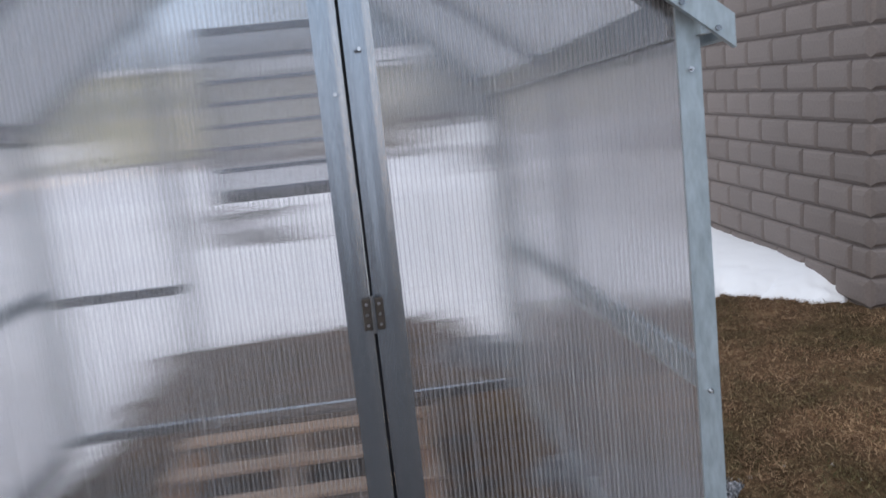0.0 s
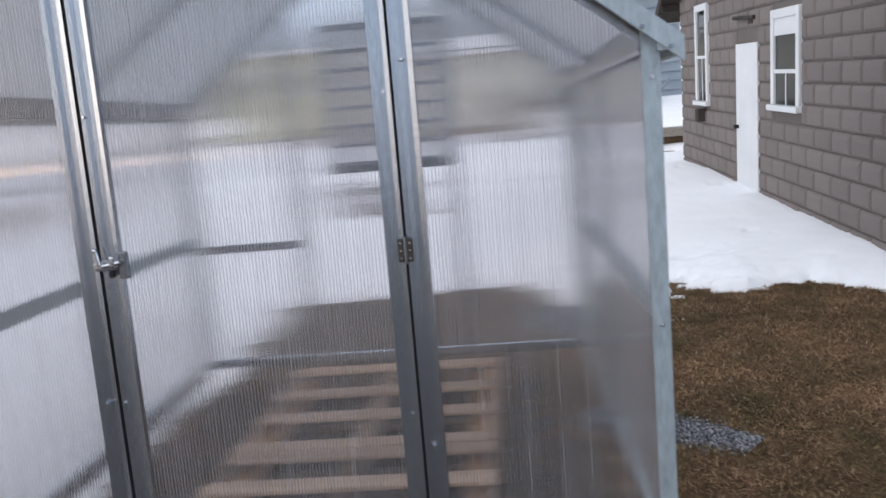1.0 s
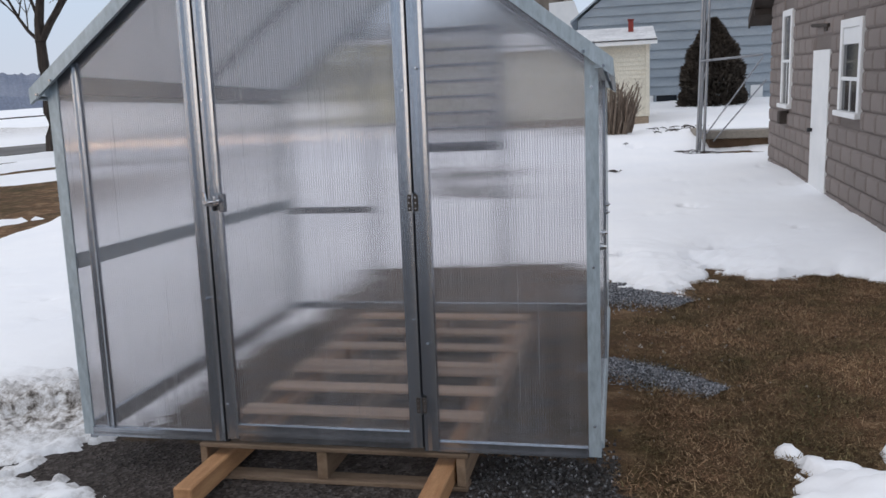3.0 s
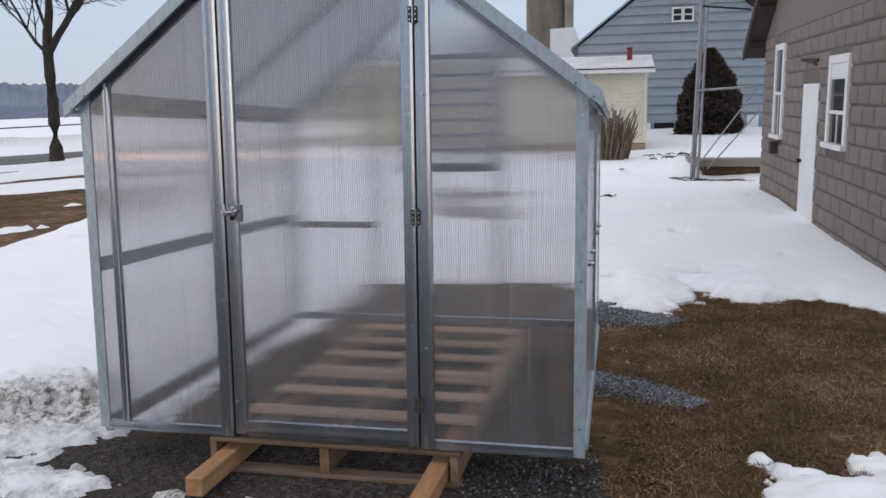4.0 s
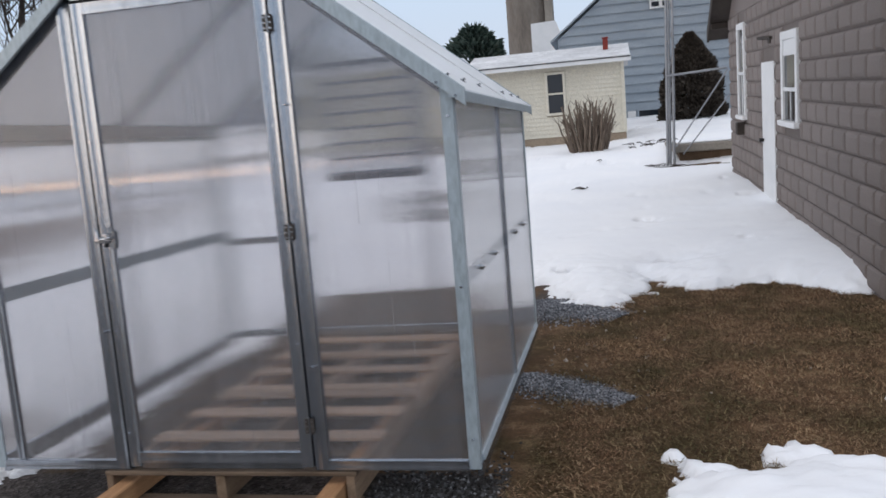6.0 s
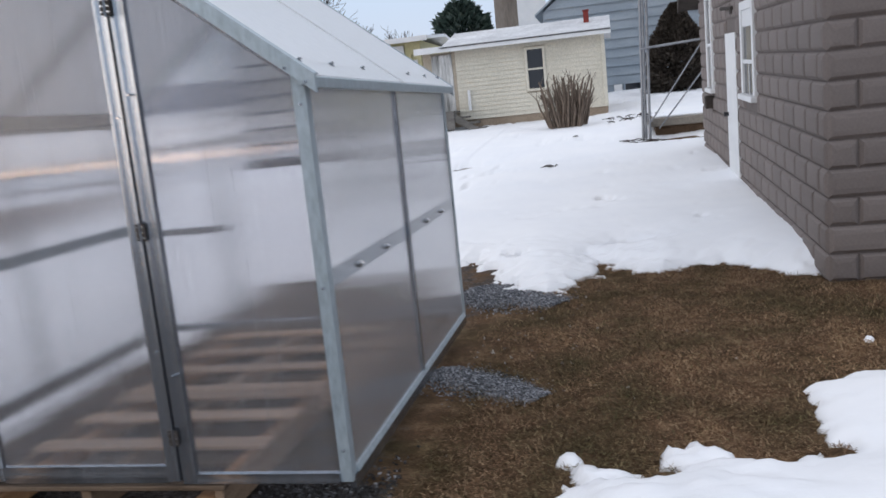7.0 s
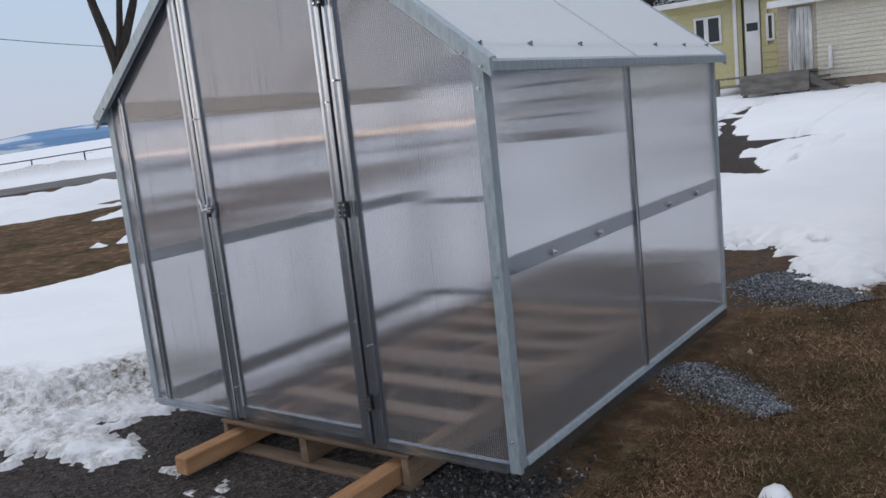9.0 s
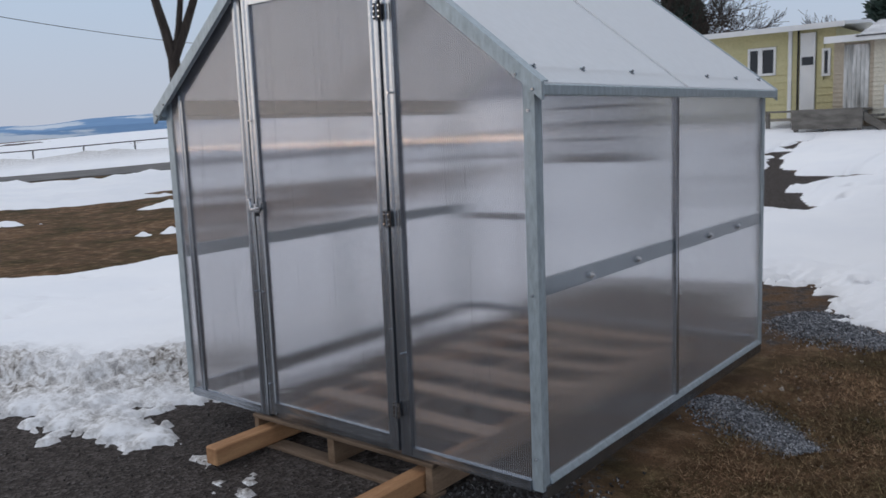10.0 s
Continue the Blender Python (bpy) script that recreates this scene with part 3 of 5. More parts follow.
# road
rv, rf = [], []
for k in range(121):
    s = -220 + k * 4
    for w in (-3.2, 3.2):
        x, y = -33 + 0.785 * s - 0.62 * w, 15.5 + 0.62 * s + 0.785 * w
        rv.append((x, y, lift1(x, y) + 0.04))
for k in range(120):
    rf.append((2 * k, 2 * k + 2, 2 * k + 3, 2 * k + 1))
rv += [(x, y, z - 0.2) for x, y, z in rv]
o = 242
for k in range(120):
    rf.append((2 * k, o + 2 * k, o + 2 * k + 2, 2 * k + 2))
    rf.append((2 * k + 1, 2 * k + 3, o + 2 * k + 3, o + 2 * k + 1))
single("road", (rv, rf), M_ROAD, (-33, 15.5, lift1(-33, 15.5)), "worn grey asphalt country road between snow banks", "road", "", "structure")


def ridge(name, az0, az1, dist, tops, depth, material, label, rough, seed, teeth=0.0):
    """Far land with an uneven skyline; tops are elevations in degrees from one bearing to the other (left of +y)."""
    rng = np.random.RandomState(seed)
    v, f = [], []
    n = 220
    for k in range(n + 1):
        a = radians(az0 + (az1 - az0) * k / n)
        e = np.interp(k / n, np.linspace(0, 1, len(tops)), tops)
        e += rough * (fbm(np.array([k * 0.12 + seed]), np.array([3.3]), 4)[0] - 0.5) + teeth * rng.rand()
        for j, (dd, zz) in enumerate(((0, -60), (depth * 0.35, dist * math.tan(radians(e)) * 0.6 + 1.5), (depth, dist * math.tan(radians(e)) + 1.5), (depth * 1.6, -60))):
            r = dist + dd
            v.append((2.5 - math.sin(a) * r, -3 + math.cos(a) * r, zz))
    for k in range(n):
        for j in range(3):
            f.append((4 * k + j, 4 * k + j + 1, 4 * k + j + 5, 4 * k + j + 4))
    return single(name, (v, f), material, (2.5 - math.sin(radians((az0 + az1) / 2)) * dist, -3 + math.cos(radians((az0 + az1) / 2)) * dist, -12), label, "hills", "", "structure")


ridge("backdrop", 44, 110, 1500, [2.0, 2.25, 1.35, 0.85, 0.6, 0.6, 0.6], 250, M_HILL, "long wooded hill on the horizon in haze-tinted blue", 0.35, 4)
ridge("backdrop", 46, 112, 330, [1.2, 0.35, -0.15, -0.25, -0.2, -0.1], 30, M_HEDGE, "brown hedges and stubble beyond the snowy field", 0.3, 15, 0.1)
ridge("backdrop", 20, 48, 420, [4.1, 4.1, 4.0, 3.6], 40, M_TREELINE, "line of bare woods on the horizon, tinted with haze", 0.3, 7, 0.18)
# unseen woods behind the camera, added as a dark band for panel reflections
ridge("backdrop", 100, 262, 420, [0.0, -1.6, -2.0, -2.2, -2.0, -1.6, -0.2], 40, M_TREELINE, "far line of bare woods added to close the horizon", 0.5, 9, 0.18)
ridge("backdrop", -100, 22, 420, [2.4, 2.6, 3.2, 3.9, 4.1], 40, M_TREELINE, "far line of bare woods added to close the horizon", 0.5, 12, 0.18)


# ---------------------------------------------------------------- greenhouse
GW, GD, ZB, ZE, SL = 2.28, 2.48, 0.17, 1.70, 0.78        # width, depth, sill, eave, roof slope
ZR = ZE + SL * GW / 2
gh = thing("greenhouse", (GW / 2, GD / 2, ZB), "gable-roofed aluminium greenhouse with fluted polycarbonate panels on a pallet", "greenhouse")


def rake_z(x):
    return ZE + SL * min(x, GW - x)


def extrusion(a, b, w, d, name, material, parent, axis, face, grooves=2, label=""):
    """A profile with raised lips along its length. axis: its run; face: the outward direction ('-y', '+x', ...)."""
    s = -1 if face[0] == "-" else 1
    fa, ra = "xyz".index(face[1]), "xyz".index(axis)
    wa = 3 - fa - ra
    prof = []
    n = grooves * 4
    us = [i / n for i in range(n + 1)]
    for i, u in enumerate(us):
        lift_ = d if (i % 4) in (0, 1) or i == n else d * (0.9 if axis == 'z' else 0.97)
        prof.append((u, lift_))
    bm = bmesh.new()
    rows = []
    for end in (a[ra], b[ra]):
        row = []
        for u, h in [(0, 0)] + prof + [(1, 0)]:
            q = [0, 0, 0]
            q[ra] = end
            q[wa] = a[wa] + (b[wa] - a[wa]) * u
            q[fa] = a[fa] + s * h
            row.append(bm.verts.new(q))
        rows.append(row)
    m = len(rows[0])
    for i in range(m):
        j = (i + 1) % m
        bm.faces.new((rows[0][i], rows[0][j], rows[1][j], rows[1][i]))
    bm.faces.new(rows[0][::-1])
    bm.faces.new(rows[1])
    return part(name, bm, material, parent, label)


def bolt(p, axis, parent, r=0.009, mat=None, name="bolt"):
    d = Vector({"x": (1, 0, 0), "y": (0, 1, 0), "-y": (0, -1, 0)}[axis])
    bm = rod(p, Vector(p) + d * 0.006, r, 6)
    rod(Vector(p) + d * 0.006, Vector(p) + d * 0.016, r * 0.5, 6, r * 0.4, bm)
    return part(name, bm, mat or M_CHROME, parent, "small zinc bolt")


# corner posts: angle profiles
for sx_, sy_ in ((0, 0), (1, 0), (0, 1), (1, 1)):
    cx, cy = sx_ * GW, sy_ * GD
    ix, iy = (1 if sx_ == 0 else -1), (1 if sy_ == 0 else -1)
    t = 0.012
    pts = [(cx, cy), (cx + ix * 0.048, cy), (cx + ix * 0.048, cy + iy * t), (cx + ix * t, cy + iy * t), (cx + ix * t, cy + iy * 0.048), (cx, cy + iy * 0.048)]
    part("corner_post", prism(pts, "z", ZB + 0.002, ZE + 0.03), M_STEEL, gh, "pale grey-blue coated corner post")
    if sx_:
        for z in (0.30, 0.93, 1.60):
            if sy_ == 0:
                bolt((GW - 0.024, -0.001, z), "-y", gh, 0.006, name="rivet")

# bottom rails
extrusion((0.05, 0.02, ZB), (0.63, 0.02, ZB + 0.04), 0.04, 0.03, "bottom_rail", M_ALU, gh, "x", "-y", 1)
extrusion((1.633, 0.02, ZB), (GW - 0.05, 0.02, ZB + 0.04), 0.04, 0.03, "bottom_rail", M_ALU, gh, "x", "-y", 1)
extrusion((0.05, GD - 0.02, ZB), (GW - 0.05, GD - 0.02, ZB + 0.05), 0.05, 0.03, "bottom_rail", M_ALU, gh, "x", "+y")
part("bottom_rail", prism([(GW - 0.02, ZB + 0.021), (GW + 0.010, ZB + 0.021), (GW + 0.012, ZB + 0.026), (GW + 0.003, ZB + 0.045), (GW - 0.02, ZB + 0.045)], "y", 0.05, GD - 0.05), M_STEEL, gh)
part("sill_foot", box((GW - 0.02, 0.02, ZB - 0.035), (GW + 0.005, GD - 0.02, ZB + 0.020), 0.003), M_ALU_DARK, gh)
extrusion((0.02, 0.05, ZB - 0.035), (0.02, GD - 0.05, ZB + 0.045), 0.05, 0.03, "bottom_rail", M_ALU, gh, "y", "-x", 2)

# door posts and header, seam post
extrusion((0.632, 0.022, ZB), (0.692, 0.022, rake_z(0.665) - 0.02), 0.06, 0.034, "door_post", M_ALU, gh, "z", "-y", 1)
extrusion((1.574, 0.022, ZB), (1.632, 0.022, rake_z(1.6) - 0.02), 0.06, 0.034, "door_post", M_ALU, gh, "z", "-y", 1)
extrusion((0.70, 0.022, 2.203), (1.573, 0.022, 2.25), 0.05, 0.034, "door_header", M_ALU, gh, "x", "-y", 2)
extrusion((0.122, 0.022, ZB + 0.041), (0.155, 0.022, rake_z(0.139) - 0.015), 0.03, 0.026, "seam_post", M_ALU, gh, "z", "-y", 1)

# side frames
for side in (0, 1):
    x, f, s = (GW, "+x", 1) if side else (0.0, "-x", -1)
    extrusion((x - s * 0.02, 1.205, ZB + 0.046), (x - s * 0.02, 1.235, ZE), 0.03, 0.027, "side_post", M_ALU, gh, "z", f, 1)
    for y0, y1 in ((0.05, 1.203), (1.237, GD - 0.05)):
        rail = part("mid_rail", box((x - s * 0.030, y0, 0.918), (x - s * 0.012, y1, 0.985), 0.002), M_STEEL, gh, "flat grey mid rail")
        for y in ((0.383, 0.804) if y0 < 1 else (1.64, 2.05)):
            if side:
                b_ = rod((x - 0.012, y, 0.948), (x + 0.010, y, 0.948), 0.015, 10)
                rod((x + 0.010, y, 0.948), (x + 0.020, y, 0.948), 0.008, 6, 0.006, b_)
                part("bolt", b_, M_CHROME, rail, "zinc bolt with washer")
    # eave gutter
    extrusion((x - s * 0.01, -0.03, ZE - 0.035), (x - s * 0.01, GD + 0.03, ZE + 0.008), 0.05, 0.026, "eave_gutter", M_STEEL, gh, "y", f, 1)
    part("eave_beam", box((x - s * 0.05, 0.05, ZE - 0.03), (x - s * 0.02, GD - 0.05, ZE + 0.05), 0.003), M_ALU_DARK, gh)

# gable tie at the back, back posts, rafters and ridge
part("back_rail", box((0.05, GD - 0.045, 0.872), (0.641, GD - 0.025, 0.918), 0.003), M_ALU, gh, "flat grey mid rail")
# louvred vent in the back gable: frame, sloping translucent slats with bright metal edges
LX0, LX1, LZ0, LZ1 = 0.87, 1.555, 1.285, 2.11
vent = part("louvre_vent", box((LX0, GD - 0.05, LZ0), (LX1, GD - 0.014, LZ0 + 0.045), 0.003), M_ALU_DARK, gh, "louvred vent with translucent slats")
part("vent_frame", box((LX0, GD - 0.05, LZ1 - 0.035), (LX1, GD - 0.014, LZ1), 0.003), M_ALU, vent)
for x in (LX0, LX1 - 0.022):
    part("vent_frame", box((x, GD - 0.05, LZ0 + 0.046), (x + 0.022, GD - 0.014, LZ1 - 0.036), 0.003), M_ALU, vent)
for k in range(7):
    z = LZ0 + 0.05 + k * 0.1045
    slat = part("slat", prism([(GD - 0.052, z), (GD - 0.047, z), (GD - 0.017, z + 0.112), (GD - 0.022, z + 0.112)], "x", LX0 + 0.023, LX1 - 0.023), M_SLAT, vent, "hazy polycarbonate slat")
    slat.visible_shadow = False
    part("slat_edge", box((LX0 + 0.023, GD - 0.058, z - 0.010), (LX1 - 0.023, GD - 0.0525, z + 0.012), 0.002), M_ALU, slat)
for x in (0.66, 1.58):
    part("back_post", box((x - 0.018, GD - 0.048, ZB + 0.052), (x + 0.018, GD - 0.02, rake_z(x) - 0.03), 0.003), M_ALU, gh)
for side in (0, 1):
    for y in (1.22,):
        a = Vector((0.02 if side == 0 else GW - 0.02, y, ZE + 0.01))
        b = Vector((GW / 2, y, ZR - 0.03))
        q = (b - a).normalized()
        L = (b - a).length
        m = Matrix.Translation(a) @ q.to_track_quat("X", "Z").to_matrix().to_4x4()
        part("rafter", box((0, -0.02, -0.03), (L, 0.02, 0.0), 0.003, m=m), M_ALU, gh)
part("ridge_beam", box((GW / 2 - 0.03, 0, ZR - 0.06), (GW / 2 + 0.03, GD, ZR - 0.01), 0.004), M_ALU, gh)

# roof: two panels on each slope, rake trims, seam battens, screws
OV = 0.04
for side in (0, 1):
    s = 1 if side else -1
    xe, xr = GW / 2 + s * (GW / 2 + 0.05), GW / 2 + s * 0.01

    def rz(x, up=0.0):
        return ZE + SL * (GW / 2 - abs(x - GW / 2)) + up
    for y0, y1 in ((-OV + 0.02, 1.208), (1.232, GD + OV - 0.02)):
        p_ = part("roof_panel", prism([(xe, rz(xe, 0.024)), (xr, rz(xr, 0.024)), (xr, rz(xr, 0.034)), (xe, rz(xe, 0.034))], "y", y0, y1), M_ROOF, gh, "milky white roof panel")
        for k, y in enumerate((0.03, 0.383, 0.804) if y0 < 1 else (1.64, 2.05, 2.42)):
            x = GW / 2 + s * (GW / 2 - 0.022)
            nrm = Vector((s * SL, 0, 1)).normalized()
            c = Vector((x, y, rz(x, 0.035)))
            bm = rod(c, c + nrm * 0.004, 0.013, 8)
            rod(c + nrm * 0.004, c + nrm * 0.014, 0.006, 6, 0.005, bm)
            part("screw", bm, M_ALU_DARK, p_, "dark roofing screw")
    part("seam_batten", prism([(xe, rz(xe, 0.02)), (xr, rz(xr, 0.02)), (xr, rz(xr, 0.042)), (xe, rz(xe, 0.042))], "y", 1.21, 1.23), M_WHITE, gh, "pale seam batten")
    for y0, y1, yb in ((-OV, -OV + 0.018, -OV), (GD + OV - 0.018, GD + OV, GD + OV)):
        xo = xe + s * 0.006
        part("rake_trim", prism([(xo, rz(xo, -0.024)), (GW / 2, ZR - 0.024), (GW / 2, ZR + 0.040), (xo, rz(xo, 0.040))], "y", y0, y1), M_STEEL, gh, "pale grey-blue gable trim")
    part("rake_cap", prism([(xe, rz(xe, 0.036)), (GW / 2, ZR + 0.036), (GW / 2, ZR + 0.041), (xe, rz(xe, 0.041))], "y", -OV + 0.001, 0.015), M_STEEL, gh)
    part("rake_rafter", prism([(GW / 2 + s * (GW / 2 - 0.01), rz(GW / 2 + s * (GW / 2 - 0.01), -0.05)), (GW / 2, ZR - 0.05), (GW / 2, ZR + 0.015), (GW / 2 + s * (GW / 2 - 0.01), rz(GW / 2 + s * (GW / 2 - 0.01), 0.015))], "y", 0.013, 0.03), M_ALU_DARK, gh)
    part("drip_edge", box((xe - s * 0.012, -OV + 0.02, rz(xe, -0.012)), (xe + s * 0.006, GD + OV - 0.02, rz(xe, 0.028)), 0.004), M_STEEL, gh)
    for y_, dx in ((-OV, 0.10), (-OV, 0.03)):
        x = xe - s * dx
        part("rivet", rod((x, y_, rz(x, -0.012)), (x, y_ - 0.006, rz(x, -0.012)), 0.006, 6), M_ALU_DARK, gh)
part("ridge_cap", prism([(GW / 2 - 0.10, ZR - 0.035), (GW / 2, ZR + 0.043), (GW / 2 + 0.10, ZR - 0.035), (GW / 2, ZR + 0.052)], "y", -OV, GD + OV), M_STEEL, gh)

# panels: 6 mm twin-wall sheets set in the frames
T0, T1 = 0.004, 0.010


def panel(name, bm, mat, parent=None, label="fluted clear polycarbonate panel"):
    p_ = part(name, bm, mat, parent or gh, label)
    p_.visible_shadow = False
    return p_


def gable_poly(x0, x1, z0):
    pts = [(x0, z0), (x1, z0), (x1, rake_z(x1) - 0.004)]
    if x0 < GW / 2 < x1:
        pts.append((GW / 2, ZR - 0.004))
    pts.append((x0, rake_z(x0) - 0.004))
    return pts


panel("front_panel", prism(gable_poly(0.013, 0.640, ZB + 0.03), "y", T0, T1), M_PANEL_X)
panel("front_panel", prism(gable_poly(1.62, GW - 0.013, ZB + 0.03), "y", T0, T1), M_PANEL_X)
panel("gable_panel", prism([(0.69, 2.245), (1.58, 2.245), (1.58, rake_z(1.58) - 0.004), (GW / 2, ZR - 0.004), (0.69, rake_z(0.69) - 0.004)], "y", T0, T1), M_PANEL_X)
panel("back_panel", prism(gable_poly(0.013, 1.138, ZB + 0.03), "y", GD - T1, GD - T0), M_PANEL_BACK)
panel("back_panel", prism(gable_poly(1.142, GW - 0.013, ZB + 0.03), "y", GD - T1, GD - T0), M_PANEL_BACK)
for x0, x1 in ((T0, T1), (GW - T1, GW - T0)):
    panel("side_panel", box((x0, 0.013, ZB + 0.03), (x1, 1.218, ZE)), M_PANEL_Y if x0 > 1 else M_PANEL_LEFT)
    panel("side_panel", box((x0, 1.222, ZB + 0.03), (x1, GD - 0.013, ZE)), M_PANEL_Y if x0 > 1 else M_PANEL_LEFT)


def ribs(parent, axis, u0, u1, at, z0, top, pitch=0.0097):
    """The cross walls inside a twin-wall panel."""
    V, F = [], []
    n = int((u1 - u0) / pitch)
    for k in range(1, n):
        u = u0 + k * pitch
        a_, b_ = at + 0.0004, at + 0.0056
        for w_, z in ((a_, z0), (b_, z0), (b_, top(u)), (a_, top(u))):
            V.append((u, w_, z) if axis == "x" else (w_, u, z))
        F.append(tuple(range(len(V) - 4, len(V))))
    o_ = part("rib", (V, F), M_RIB, parent, "fine ribs inside the panel")
    tagged(o_, kind="stuff")
    o_.visible_shadow = False


for o_ in [q for q in gh.children if q.name.split(".")[0] in ("front_panel", "back_panel", "side_panel")]:
    lo = [min(v.co[i] for v in o_.data.vertices) + BASE[gh][i] for i in range(3)]
    hi = [max(v.co[i] for v in o_.data.vertices) + BASE[gh][i] for i in range(3)]
    if hi[1] - lo[1] < 0.1:
        ribs(o_, "x", lo[0], hi[0], lo[1], lo[2] + 0.002, lambda u: rake_z(u) - 0.008)
    else:
        ribs(o_, "y", lo[1], hi[1], lo[0], lo[2] + 0.002, lambda u: ZE - 0.002)

# the door
door = part("door", box((0.746, -0.004, 0.24), (1.526, 0.002, 2.152)), M_PANEL_X, gh, "closed fluted polycarbonate door leaf")
door.visible_shadow = False
ribs(door, "x", 0.747, 1.525, -0.004, 0.242, lambda u: 2.15)
extrusion((0.704, 0.011, 0.186), (0.757, 0.011, 2.19), 0.05, 0.026, "stile", M_ALU, door, "z", "-y", 1)
extrusion((1.516, 0.004, 0.186), (1.567, 0.004, 2.19), 0.05, 0.026, "stile", M_ALU, door, "z", "-y", 1)
extrusion((0.7575, 0.003, 0.205), (1.5155, 0.003, 0.252), 0.05, 0.026, "rail", M_ALU, door, "x", "-y", 1)
extrusion((0.7575, 0.003, 2.142), (1.5155, 0.003, 2.188), 0.05, 0.026, "rail", M_ALU, door, "x", "-y", 1)
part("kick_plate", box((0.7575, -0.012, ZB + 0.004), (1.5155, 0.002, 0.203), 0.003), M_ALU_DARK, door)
# black strips stand in for the shade in the gap round the door
for x0, x1, z0, z1 in ((0.6925, 0.7035, ZB, 2.2), (1.5675, 1.5735, ZB, 2.2)):
    part("seal", box((x0, -0.004, z0), (x1, 0.02, z1)), M_GAP, door, "black strip for the dark door gap")
part("seal", box((0.703, -0.002, 2.191), (1.566, 0.02, 2.2025)), M_GAP, door, "black strip for the dark door gap")
for z in (0.371, 1.19, 2.02):
    for s in (-1, 1):
        leaf = part("hinge", box((1.571 + s * 0.003, -0.0315, z - 0.032), (1.571 + s * 0.021, -0.0265, z + 0.032), 0.002), M_SOFFIT, door, "steel butt hinge")
        for dz in (-0.021, 0, 0.021):
            part("rivet", rod((1.571 + s * 0.0125, -0.0315, z + dz), (1.571 + s * 0.0125, -0.0355, z + dz), 0.0048, 8, 0.0036), M_CHROME, leaf, "bright rivet")
    part("hinge_pin", rod((1.571, -0.030, z - 0.038), (1.571, -0.030, z + 0.038), 0.0055, 8), M_ALU_DARK, door)
# latch: body on the post, turning handle, catch on the stile
latch = part("latch", box((0.692, -0.034, 1.190), (0.755, -0.0125, 1.218), 0.003), M_ALU_DARK, door, "bright zinc door latch with handle")
part("plate", box((0.688, -0.040, 1.199), (0.762, -0.0345, 1.213), 0.002), M_CHROME, latch)
part("lever", box((-0.007, -0.052, -0.004), (0.007, -0.041, 0.038), 0.003, m=Matrix.Translation((0.710, 0, 1.212)) @ Matrix.Rotation(radians(-10), 4, "Y")), M_CHROME, latch)
part("lever_knob", rod((0.709, -0.047, 1.250), (0.699, -0.047, 1.253), 0.007, 8), M_CHROME, latch)
part("bolt", rod((0.720, -0.044, 1.206), (0.770, -0.044, 1.214), 0.0065, 8), M_CHROME, latch)
part("staple", box((0.742, -0.055, 1.203), (0.756, -0.0405, 1.232), 0.004), M_CHROME, latch)
part("catch", box((0.7575, -0.030, 1.165), (0.780, -0.0045, 1.240), 0.002), M_ALU_DARK, latch)
part("padlock", rod((0.738, -0.030, 1.189), (0.738, -0.030, 1.172), 0.009, 8), M_GAP, latch, "small dark key cylinder")
for x, z in ((0.715, 0.80), (0.715, 1.62), (1.548, 0.72), (1.548, 1.62), (0.715, 0.34), (1.603, 0.62), (1.603, 1.7), (0.66, 0.8)):
    part("rivet", rod((x, -0.012, z), (x, -0.026, z), 0.0055, 8, 0.004), M_CHROME, gh)


# ---------------------------------------------------------------- pallet and timbers
def pallet(boards, y0, y1, front):
    p_ = thing("pallet", (1.15, (y0 + y1) / 2, 0), "weathered wooden shipping pallet under the greenhouse", "pallet", "pallets under the greenhouse")
    for k, (y, w) in enumerate(boards):
        j, q = random.uniform(-0.010, 0.010), random.uniform(-0.006, 0.006)
        m = Matrix.Translation((1.155, y, 0)) @ Matrix.Rotation(q, 4, "Z")
        part("deck_board", box((-0.59 + j, 0, 0.146), (0.59 + j, w, 0.164), 0.003, m=m), M_OLDWOOD if (k == 0 and front) else M_DECK, p_)
    for x, w in ((0.566, 0.032), (1.10, 0.046), (1.70, 0.038)):
        part("stringer", box((x, y0 + 0.012, 0.022), (x + w, y1, 0.1445), 0.003), M_STAINED if front else M_DECK, p_)
    for y in (y0, (y0 + y1) / 2 - 0.045, y1 - 0.09):
        part("bottom_board", box((0.565, y + 0.005, 0.002), (1.745, y + 0.095, 0.0215), 0.003), M_OLDWOOD, p_)
    return p_


pallet(((-0.022, 0.09), (0.385, 0.11), (0.735, 0.11), (1.04, 0.10)), -0.022, 1.145, True)
pallet(((1.155, 0.10), (1.515, 0.11), (1.865, 0.12), (2.275, 0.12)), 1.155, 2.40, False)
for x, y, tw in ((0.610, -0.345, 0.5), (1.612, -0.40, -0.2)):
    m = Matrix.Translation((x + 0.0405, 1.0, 0)) @ Matrix.Rotation(radians(tw), 4, "Z")
    single("timber", box((-0.0405, y - 1.0, 0.0235), (0.0405, 1.34, 0.1105), 0.006, m=m), M_WOOD, (x, y, 0.0235), "new square pine timber sticking out from the pallet", "timber", "timbers under the greenhouse")


